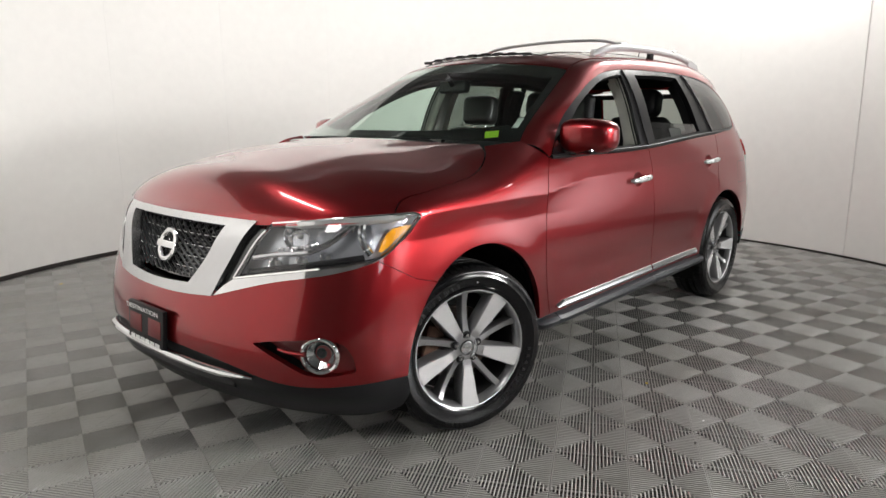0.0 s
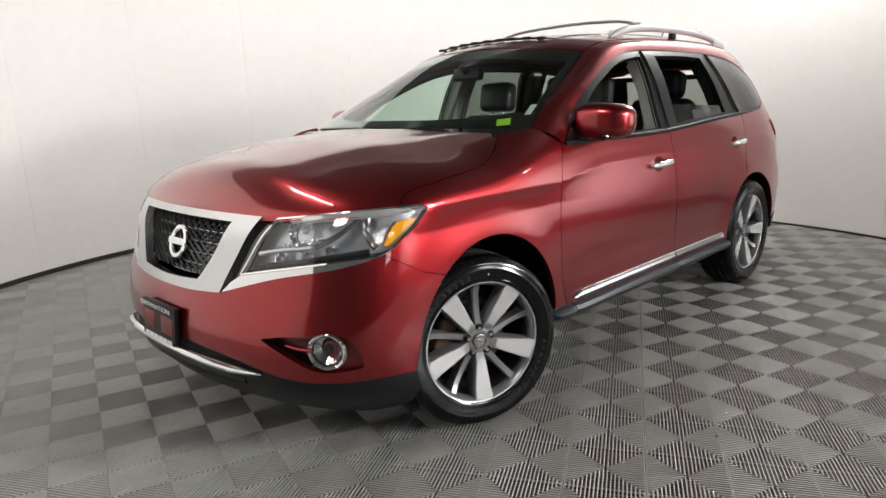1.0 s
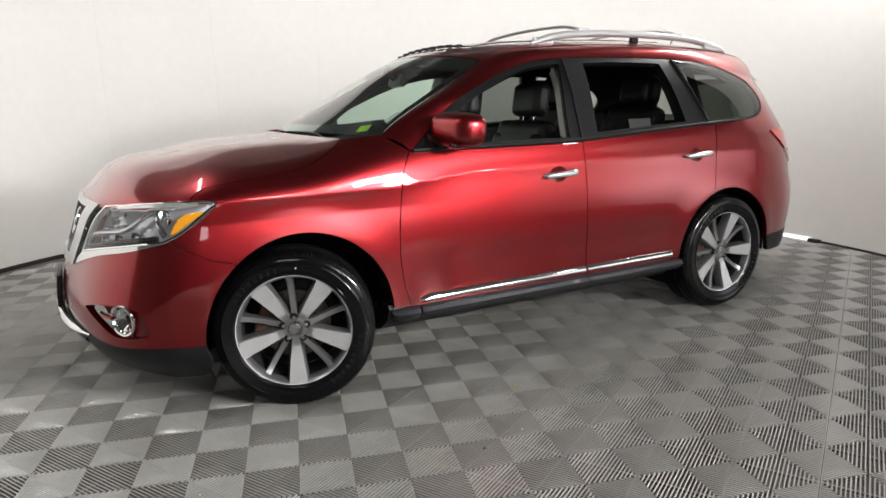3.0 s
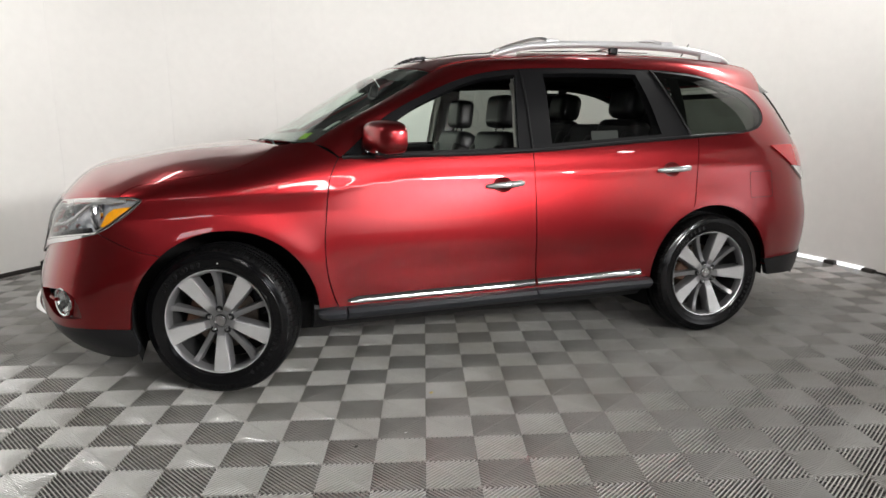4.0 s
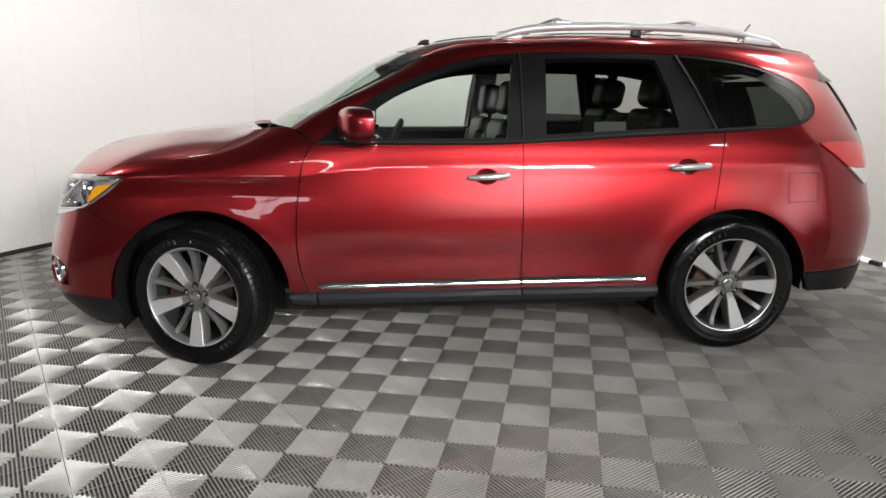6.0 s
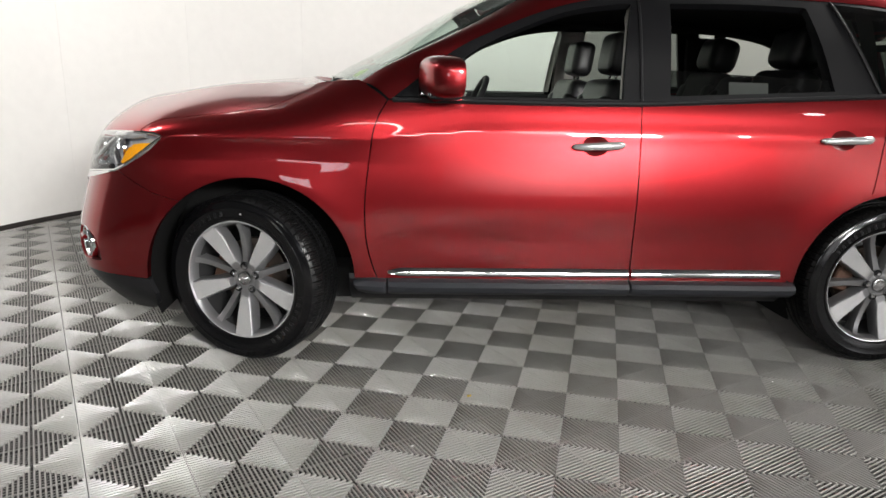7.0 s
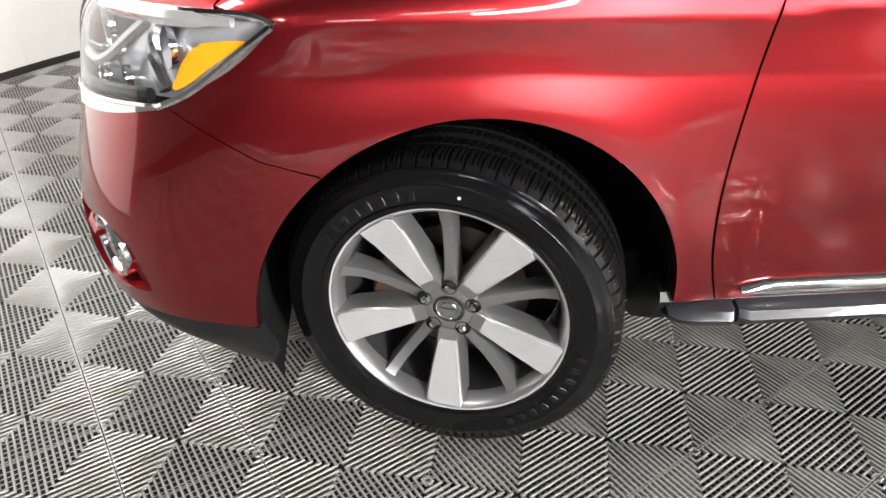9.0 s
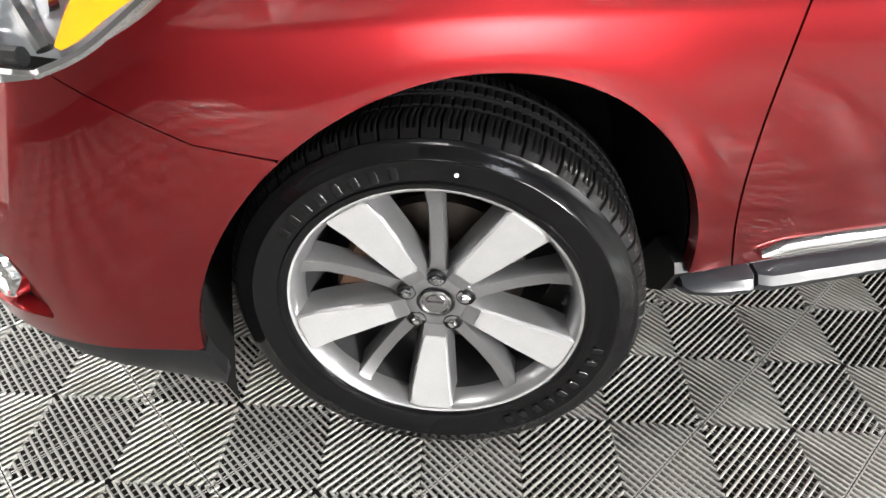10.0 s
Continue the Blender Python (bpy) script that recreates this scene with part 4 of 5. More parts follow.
def headlamp(flip):
    sg = lambda pts: np.array(mirror_u(pts)) if flip else np.asarray(pts)
    top = curve([(.600, .972), (.745, .986), (.909, .998), (1.072, 1.004), (1.150, .998), (1.172, .990)])
    low = curve([(1.172, .986), (1.14, .932), (1.081, .872), (1.03, .846)])
    bot = curve([(1.028, .844), (.92, .833), (.802, .818), (.64, .794), (.483, .766)])
    inn = curve([(.483, .768), (.541, .868), (.598, .970)])
    shape = outline(top, low, bot, inn)
    place = lambda u, z, d=0.0: (nose_wrap(-u if flip else u, z) + np.array((d, (-d if flip else d) * (.2 if u < .8 else .8), 0)))
    box = skin("headlamp", sg(shape), lambda u, z: nose_wrap(u * .985, z) + np.stack([.055 + 0 * u, .03 * np.sign(u), 0 * u], -1), LAMP_GREY, car, FRONT, .03, lip=0, label="large clear halogen headlamp with amber marker")
    skin("lamp_cover", sg(shape), nose_wrap, LENS, box, FRONT, .025, lip=0, lift=.004)
    # rim of the lamp
    loop = [nose_wrap(-u if flip else u, z) + (-.001, 0, 0) for u, z in resample(shape, .02)]
    part("lamp_rim", tube(loop, .0065, 6, closed=True), CHROME, box)
    part("upper_band", tube([place(u, z - .012, .006) for u, z in top[3:-4]], [.015 if 2 < i < len(top) - 10 else .010 for i in range(len(top) - 7)], 8, 1.2), HANDLE, box, "chrome upper band")
    part("lower_band", tube([place(u, z + .016, .010) for u, z in bot[2:-3]], .011, 8, 1.2), SATIN, box)
    part("inner_sweep", tube([place(u, z, .016) for u, z in curve([(.55, .845), (.66, .865), (.76, .875), (.84, .90), (.89, .945), (.92, .985)])], .012, 8), SATIN_CHROME, box, "chrome sweeping divider")
    part("inner_blade", tube([place(u, z, .02) for u, z in curve([(.94, .985), (.955, .94), (.98, .90), (1.01, .865)])], .014, 8), SATIN_CHROME, box)
    # main reflector bowls and bulbs
    for u, z, r in ((.70, .925, .052), (.965, .93, .040), (.63, .825, .026), (.74, .838, .024), (.85, .850, .024)):
        c = Vector(place(u, z, .05))
        n = (Vector(nose_wrap(-u if flip else u, z)) - Vector(nose_wrap((-u if flip else u) * .9, z) + np.array((.12, 0, 0)))).normalized()
        n = Vector((-.9, -.42 if not flip else .42, .05)).normalized()
        m = Matrix.Translation(c) @ n.to_track_quat("Y", "Z").to_matrix().to_4x4()
        prof = [(.012, -.020), (r * .5, -.016), (r * .85, .0), (r, .018), (r * 1.06, .020), (r * 1.06, .008)]
        bowl = part("reflector", lathe(prof, 28, "y", m), CHROME, box)
        part("bulb", lathe([(0, .016), (.006, .013), (.009, .004), (.010, -.012), (.010, -.022)], 14, "y", m), CLEAR_LENS, bowl)
    for k in range(9):
        u, z = .655 + .019 * k, .882 + .003 * k
        part("lens_bead", lathe([(0, .008), (.005, .006), (.007, 0), (.006, -.006), (0, -.008)], 10, "y", Matrix.Translation(place(u, z, .014))), CHROME, box)
    amber = outline(curve([(1.045, .878), (1.052, .905), (1.062, .945), (1.072, .955)]), curve([(1.08, .957), (1.12, .962), (1.150, .962)]), curve([(1.148, .955), (1.11, .918), (1.072, .884), (1.055, .874)]))
    skin("amber_marker", sg(amber), nose_wrap, AMBER, box, FRONT, .012, lip=.012, lift=-.004, label="amber side marker lens")
    # chrome strip under the lamp and black filler beside the grille arm
    strip = outline(curve([(.395, .692), (.55, .738), (.674, .770), (.886, .806), (1.024, .838)]), curve([(1.024, .843), (.92, .829), (.802, .814), (.64, .789), (.483, .762)]), [(.44, .735)])
    skin("lamp_strip", sg(strip), nose_wrap, CHROME, bumper, FRONT, .02, lip=.02, lift=.006, label="chrome strip under the headlamp")
    fill = outline(curve([(.522, .970), (.472, .86), (.43, .77), (.402, .70)]), curve([(.44, .737), (.483, .765), (.541, .868), (.598, .972)]))
    skin("lamp_filler", sg(fill), nose_wrap, GLOSSY_BLACK, bumper, FRONT, .02, lip=0, lift=-.012)
    # fog lamp in its recess
    hole = sg(fog_hole)
    pod = skin("fog_recess", hole, lambda u, z: nose_wrap(u, z) + np.stack([.045 * smooth(1.0, .75, np.abs(u)) + .02, .012 * np.sign(u), 0 * u], -1), PAINT_SHADED, bumper, FRONT, .025, lip=0)
    c = Vector(nose_wrap(-.878 if flip else .878, .512)) + Vector((.018, .010 * (-1 if flip else 1), 0))
    n = Vector((-.80, .58 if flip else -.58, -.02)).normalized()
    m = Matrix.Translation(c) @ n.to_track_quat("Y", "Z").to_matrix().to_4x4()
    fog = part("fog_lamp", lathe([(.050, -.03), (.054, .0), (.060, .012), (.068, .014), (.074, .008), (.076, -.004), (.074, -.03)], 48, "y", m), CHROME, bumper, "round fog lamp with chrome ring")
    part("fog_bowl", lathe([(.0, -.034), (.02, -.033), (.024, -.03), (.052, -.002)], 32, "y", m), CHROME, fog)
    part("fog_bulb", lathe([(0, -.012), (.012, -.014), (.02, -.020), (.022, -.034)], 24, "y", m), SATIN, fog)
    part("fog_glass", lathe([(0, .012), (.03, .009), (.056, .002)], 32, "y", m), LENS, fog)
    s = -1 if flip else 1
    part("fog_fin", tube([nose_wrap(s * u, z) + (d, 0, 0) for u, z, d in ((.70, .525, .03), (.76, .523, .012), (.82, .518, .012))], [.007, .010, .011], 8, .8), PAINT, pod)


both(headlamp)

# number plate holder, with plain bars
plate = part("plate_holder", rbox(.022, .318, .165, pose(-.944, .0, .515, 0, 5, 0), .006), BLACK, car, "black dealer plate holder with white bars")
for y in (-.085, .085):
    part("plate_slot", rbox(.006, .11, .075, pose(-.9545, y, .515, 0, 5, 0), .002), PAINT_SHADED, plate)
words = bpy.data.curves.new("plate_words", "FONT")
words.body, words.size, words.align_x, words.align_y, words.extrude = "DESTINATION", .030, "CENTER", "CENTER", .0006
letters = bpy.data.objects.new("plate_words", words)
scene.collection.objects.link(letters)
flat = bpy.data.meshes.new_from_object(letters.evaluated_get(bpy.context.evaluated_depsgraph_get()))
bpy.data.objects.remove(letters)
flat.transform(Matrix(((0, 0, -1, -.9625), (-1, 0, 0, 0), (0, 1, 0, .583), (0, 0, 0, 1))) @ Matrix.Diagonal((1.5, .95, 1, 1)))
mesh_part("plate_words", flat, WHITE, plate, "white capital lettering")
for z, w in ((.449, .27),):
    k = 6
    for i in range(k):
        part("plate_bar", rbox(.003, w / k * .72, .016, pose(-.9565 + (.515 - z) * -.087, -w / 2 + (i + .5) * w / k, z, 0, 5, 0), 0), WHITE, plate)

# ---------- mirrors ----------
def door_mirror(flip):
    s = 1 if flip else -1
    bm = bmesh.new()
    bmesh.ops.create_uvsphere(bm, u_segments=40, v_segments=24, radius=1)
    for v in bm.verts:
        x, y, z = v.co
        sx = math.copysign(abs(x) ** .75, x)
        sy = math.copysign(abs(y) ** .52, y)
        sz = math.copysign(abs(z) ** .56, z)
        if sx > .55:
            sx = .55 + (sx - .55) * .15
        top = 1 - .16 * max(0, sy * s) * (1 if sz > 0 else .3)
        v.co = (sx * .088 + .035 * (sy * s) * 1.0, sy * .128, sz * .086 * top)
    bmesh.ops.transform(bm, matrix=pose(.866, s * 1.018, 1.256, 0, 0, 0), verts=bm.verts)
    cap = part("door_mirror", bm, PAINT, car, "red painted door mirror housing")
    part("mirror_base", rbox(.14, .20, .034, pose(.885, s * .985, 1.182, 0, 0, s * 12), .018, 3), GLOSSY_BLACK, cap)
    part("mirror_foot", tube([(.80, s * .905, 1.185), (.84, s * .95, 1.175), (.87, s * 1.0, 1.182)], [.035, .03, .024], 10, .7), GLOSSY_BLACK, cap)
    part("mirror_glass", rbox(.006, .18, .11, pose(.930, s * 1.035, 1.264, 0, 0, s * 12), .002), CHROME, cap)
    skin("sail_panel", outline([(.665, 1.172), (.80, 1.168), (.81, 1.20), (.80, 1.262), (.735, 1.225)]), on_side, GLOSSY_BLACK, cap, LEFT, .02, lip=.01, lift=.006, flip=flip)


both(door_mirror)

# ---------- roof rails and aerial ----------
def roof_rail(flip):
    s = 1 if flip else -1
    pts = [(x, s * y, float(roof(x, y)) + h) for x, y, h in ((1.60, .600, .004), (1.68, .598, .026), (1.80, .594, .044), (2.0, .590, .052), (2.3, .588, .054), (2.7, .582, .050), (2.95, .575, .045), (3.10, .570, .036), (3.22, .565, .022), (3.30, .561, .006))]
    c = curve(pts, .03)
    rad = [.008 + .015 * math.sin(math.pi * min(1, i / 5, (len(c) - 1 - i) / 2.5) / 2) for i in range(len(c))]
    rail = part("roof_rail", tube(c, rad, 12, .95), RAIL, car, "silver roof rail")
    for x, l in ((1.70, .14), (2.42, .06), (3.14, .17)):
        part("rail_foot", rbox(l, .032, .044, pose(x, s * .580, float(roof(x, .58)) + .016, 0, -3 if x < 2 else 6, 0), .013, 3), RAIL if x != 2.42 else SATIN, rail)


for x in (2.0, 2.80):
    h = float(roof(x, .585)) + .062
    c = curve([(x - .01, -.585, h), (x, -.50, h + .030), (x + .01, -.3, h + .056), (x + .015, 0, h + .064), (x + .01, .3, h + .056), (x, .50, h + .030), (x - .01, .585, h)], .06)
    bar = part("cross_bar", tube(c, .022, 10, .45), RAIL, car, "silver roof cross bar")
    for s in (-1, 1):
        part("bar_clamp", rbox(.09, .05, .035, pose(x, s * .575, h + .006), .012, 3), RAIL, bar)


both(roof_rail)
aerial = part("aerial", tube([(3.31, -.02, 1.72), (3.33, -.02, 1.765), (3.405, -.02, 1.868)], [.010, .006, .004], 8), BLACK, car, "short black roof aerial")
part("aerial_foot", rbox(.06, .035, .024, pose(3.30, -.02, 1.727), .012, 3), BLACK, aerial)

# ---------- underside ----------
part("underbody", rbox(3.5, 1.5, .16, pose(1.5, 0, .30), .03), LINER, car)
part("engine_bay", rbox(.95, 1.1, .55, pose(-.20, 0, .60), .05), LINER, car)
part("cabin_floor", rbox(3.0, 1.66, .10, pose(2.05, 0, .43), .03), LINER, car)
part("load_bed", rbox(.9, 1.5, .4, pose(3.3, 0, .62), .05), LINER, car)

# ---------- wheels ----------
def wheel(center, steer, spin, flip, name="wheel"):
    """Alloy wheel; its outer face looks to -y of its own axes."""
    base = pose(*center) @ Matrix.Rotation(radians(steer), 4, "Z") @ (Matrix.Rotation(math.pi, 4, "Z") if flip else Matrix())
    turn = base @ Matrix.Rotation(radians(-spin), 4, "Y")
    R, n = .374, 720
    prof = [(.262, .105), (.285, .118), (.325, .124), (.350, .118), (.3645, .104), (.3700, .094), (.3725, .080), (.3735, .058), (.3735, .052), (.366, .051), (.366, .043), (.3738, .042),
            (.374, .012), (.366, .011), (.366, .002), (.374, .001)]
    full = prof + [(r, -h) for r, h in prof[::-1]]
    bm = bmesh.new()
    rings = []
    for i in range(n):
        a = 2 * math.pi * i / n
        ring = []
        for r, h in full:
            rr = r
            if i % 10 == 0 and abs(h) > .055 and r > .36:
                rr -= .007
            if i % 10 in (3, 6) and .07 < abs(h) < .1 and r > .365:
                rr -= .0035
            if i % 5 == 2 and .001 < abs(h) < .045 and r > .37:
                rr -= .004
            ring.append(bm.verts.new((rr * math.cos(a + (.006 if abs(h) > .07 else 0)), h, rr * math.sin(a))))
        rings.append(ring)
    k = len(full)
    for i in range(n):
        a, b = rings[i], rings[(i + 1) % n]
        for j in range(k - 1):
            bm.faces.new((a[j], a[j + 1], b[j + 1], b[j]))
    bmesh.ops.recalc_face_normals(bm, faces=bm.faces)
    bmesh.ops.transform(bm, matrix=base, verts=bm.verts)
    wh = part(name, bm, RUBBER, car, "alloy wheel with black road tyre", 28)
    wall_prof = [(.262, -.1065), (.266, -.116), (.275, -.1215), (.279, -.1225), (.281, -.1195), (.300, -.1250), (.318, -.1270), (.322, -.1285), (.3245, -.1268), (.340, -.1245), (.350, -.1205), (.3545, -.1180)]
    part("sidewall", lathe(wall_prof, 144, "y", base), RUBBER_SHINE, wh, "glossy dressed tyre sidewall")
    # raised plain bars where the wall bears moulded writing
    bar_me = None
    for a0, cnt in ((128, 8), (-30, 9)):
        for i in range(cnt):
            t = radians(a0 + (i - cnt / 2) * 6.2)
            m = base @ Matrix.Rotation(-t, 4, "Y") @ pose(.302, -.1255, 0, 0, 0, 5)
            if bar_me is None:
                ob = part("wall_bar", rbox(.024, .003, .013, None, .0013, 1), RUBBER, wh)
                bar_me = ob.data
            else:
                ob = new("wall_bar", bar_me)
                ob.parent = wh
            ob.matrix_basis = m
    part("paint_dot", lathe([(0, -.0025), (.0035, -.002), (.004, 0)], 12, "y", base @ Matrix.Rotation(radians(-85), 4, "Y") @ pose(.300, -.1245, 0)), CLEAR_LENS if steer and not flip else RUBBER_SHINE, wh)
    # rim barrel and flange
    part("rim", lathe([(.268, -.100), (.272, -.106), (.273, -.111), (.270, -.1145), (.264, -.1135), (.260, -.1115)], 120, "y", base), ALLOY, wh, "machined alloy rim")
    part("barrel", lathe([(.2605, -.112), (.257, -.108), (.250, -.098), (.243, -.07), (.240, .0), (.238, .08), (.255, .10), (.262, .10)], 120, "y", base), ALLOY_GREY, wh)
    # deep barrel coloured darker than the outer one, shading the gaps between spokes
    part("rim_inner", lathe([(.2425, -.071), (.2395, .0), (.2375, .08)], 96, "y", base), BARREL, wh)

    def spoke(a, stations):
        """stations: (radius, offset across, half width front, half width back, front depth, back depth)."""
        b = bmesh.new()
        rr = []
        for r, o, w, wb, d, db in stations:
            rr.append([b.verts.new(p) for p in ((r, d, o + w), (r, d, o - w), (r, d + .006, o - w - .0035), (r, db, o - wb), (r, db, o + wb), (r, d + .006, o + w + .0035))])
        for p, q in zip(rr, rr[1:]):
            for j in range(6):
                b.faces.new((p[j], p[(j + 1) % 6], q[(j + 1) % 6], q[j]))
        b.faces.new(rr[0])
        b.faces.new(rr[-1])
        bmesh.ops.recalc_face_normals(b, faces=b.faces)
        bmesh.ops.transform(b, matrix=turn @ Matrix.Rotation(radians(-a), 4, "Y"), verts=b.verts)
        return b

    for i in range(5):
        a = i * 72
        s = part("spoke", spoke(a, [(.055, 0, .019, .030, -.080, -.03), (.085, 0, .0215, .034, -.086, -.03), (.15, 0, .0300, .040, -.094, -.035), (.215, 0, .0375, .047, -.102, -.045), (.248, 0, .0415, .052, -.108, -.06), (.259, 0, .0430, .055, -.110, -.07)]), ALLOY_GREY, wh)
        part("spoke_face", spoke(a, [(.082, .002, .0175, .0175, -.0877, -.080), (.088, .001, .0195, .0195, -.0890, -.080), (.15, 0, .0285, .0285, -.0967, -.085), (.215, 0, .0362, .0362, -.1045, -.09), (.246, .002, .0395, .0395, -.1105, -.10), (.256, .008, .0330, .0330, -.1118, -.10)]), ALLOY, s, "bright machined spoke face")
        part("thin_spoke", spoke(a + 38, [(.05, -.004, .017, .022, -.074, -.03), (.09, -.003, .0120, .017, -.068, -.025), (.15, -.001, .0110, .015, -.066, -.025), (.205, .001, .0110, .015, -.072, -.025), (.242, .003, .0125, .018, -.086, -.03), (.254, .004, .015, .020, -.098, -.04)]), ALLOY_GREY, wh)
    hub = part("hub", lathe([(.0, -.070), (.034, -.070), (.036, -.079), (.046, -.080), (.060, -.077), (.072, -.070), (.078, -.055), (.078, -.02)], 60, "y", base), ALLOY_GREY, wh)
    part("cap", lathe([(0, -.0835), (.018, -.0835), (.020, -.0815), (.024, -.0815), (.026, -.084), (.029, -.083), (.030, -.076)], 40, "y", base), SATIN_CHROME, hub)
    part("cap_bar", rbox(.034, .003, .009, base @ pose(0, -.0845, 0), .001, 1), SATIN_CHROME, hub)
    for i in range(5):
        m = turn @ Matrix.Rotation(radians(-(36 + i * 72)), 4, "Y") @ pose(.057, 0, 0)
        part("lug_well", lathe([(.0185, -.0785), (.0165, -.0815), (.0155, -.0785), (.0, -.0780)], 24, "y", m), BLACK, hub)
        part("lug_nut", lathe([(0, -.090), (.006, -.0895), (.0098, -.085), (.0105, -.070)], 6, "y", m), CHROME, hub)
    disc = part("brake_disc", lathe([(.07, .012), (.11, .010), (.112, .004), (.165, .004), (.166, .018), (.165, .03), (.07, .03)], 72, "y", base), STEEL, wh, "worn brake disc")
    part("disc_hat", lathe([(.0, -.02), (.07, -.02), (.078, -.012), (.08, .012)], 40, "y", base), RUST, disc)
    part("caliper", rbox(.085, .09, .15, base @ pose(-.135, .012, .03, 0, 20, 0), .02, 3), RUST, wh)
    part("dust_shield", lathe([(.05, .05), (.20, .055), (.235, .075)], 48, "y", base), BLACK, wh)
    part("valve", tube([base @ Vector((.236, -.070, .04)), base @ Vector((.226, -.098, .04))], .004, 8), BLACK, wh)
    return wh


WY = -.872
STEER = -19.5
wheel((.033, WY, .374), STEER, -90, False)
wheel((2.9, WY, .374), 0, 69, False)
wheel((0, -WY, .374), STEER, 20, True)
wheel((2.9, -WY, .374), 0, 50, True)

# ---------- cabin ----------
def seat(x, y, z, w, lean=16, head=.0, headrest=True, name="front_seat", depth=.125):
    s = part(name, rbox(.52, w, .15, pose(x, y, z, 0, -6, 0), .05, 4), LEATHER, car, "black leather seat")
    t = pose(x + .24, y, z + .04, 0, lean, 0)
    part("seat_back", rbox(.15, w, .60, t @ pose(0, 0, .31), .07, 5), LEATHER, s)
    for q in (-1, 1):
        part("side_bolster", rbox(.155, .11, .50, t @ pose(-.012, q * (w / 2 - .05), .27, 0, 0, 0), .05, 5), LEATHER, s)
    if headrest:
        hb = rbox(depth, .265, .20, t @ pose(-.02, 0, .735 + head, 0, -8, 0), depth * .42, 6)
        h = part("headrest", hb, LEATHER, s)
        for q in (-.055, .055):
            part("headrest_post", tube([t @ Vector((0, q, .58)), t @ Vector((-.005, q, .69 + head))], .006, 8), CHROME, h)
    return s


seat(1.33, -.39, .635, .50)
seat(1.33, .39, .635, .50)
for y in (-.44, .44):
    seat(2.17, y, .71, .46, 20, -.02, name="rear_seat", depth=.175)
seat(2.17, 0, .68, .40, 20, 0, False, "rear_seat")
part("tail_header", rbox(.03, 1.02, .10, pose(3.34, 0, 1.615), .01), LINER, car)
dash = part("dashboard", rbox(.55, 1.50, .26, pose(.72, 0, 1.03, 0, 8, 0), .07, 4), LINER, car)
part("instrument_hood", rbox(.22, .36, .10, pose(.86, -.39, 1.16, 0, 14, 0), .04, 3), LINER, dash)
for y in (-.84, .84):
    for x0, x1 in ((.72, 1.66), (1.80, 2.58)):
        part("door_card", rbox(x1 - x0, .06, .62, pose((x0 + x1) / 2, y * .985, .855 + (.02 if x1 > 2 else 0), -4 if y < 0 else 4, 0, 0), .03, 3), LINER, car)
sw = pose(1.02, -.39, 1.09, 0, -64, 0)
sr = [sw @ Vector((.185 * math.cos(t), .185 * math.sin(t), 0)) for t in np.linspace(0, 2 * math.pi, 41)[:-1]]
steering = part("steering_wheel", tube(sr, .016, 10, closed=True), LEATHER, car, "black steering wheel")
part("airbag_pad", rbox(.14, .18, .05, sw @ pose(0, 0, -.02), .03, 3), LEATHER, steering)
for a in (0, 180, 270):
    part("wheel_arm", rbox(.12, .035, .02, sw @ Matrix.Rotation(radians(a + 90), 4, "Z") @ pose(.12, 0, -.012), .008), LEATHER, steering)
part("column", tube([(.72, -.39, 1.0), (1.0, -.39, 1.08)], .05, 12), LINER, steering)
mir = part("rear_view_mirror", rbox(.05, .25, .075, pose(1.02, -.0, 1.525, 0, 12, -8), .022, 3), SATIN, car)
part("mirror_stem", tube([(1.0, 0, 1.535), (.96, 0, 1.575), (.97, 0, 1.60)], .018, 8), SATIN, mir)
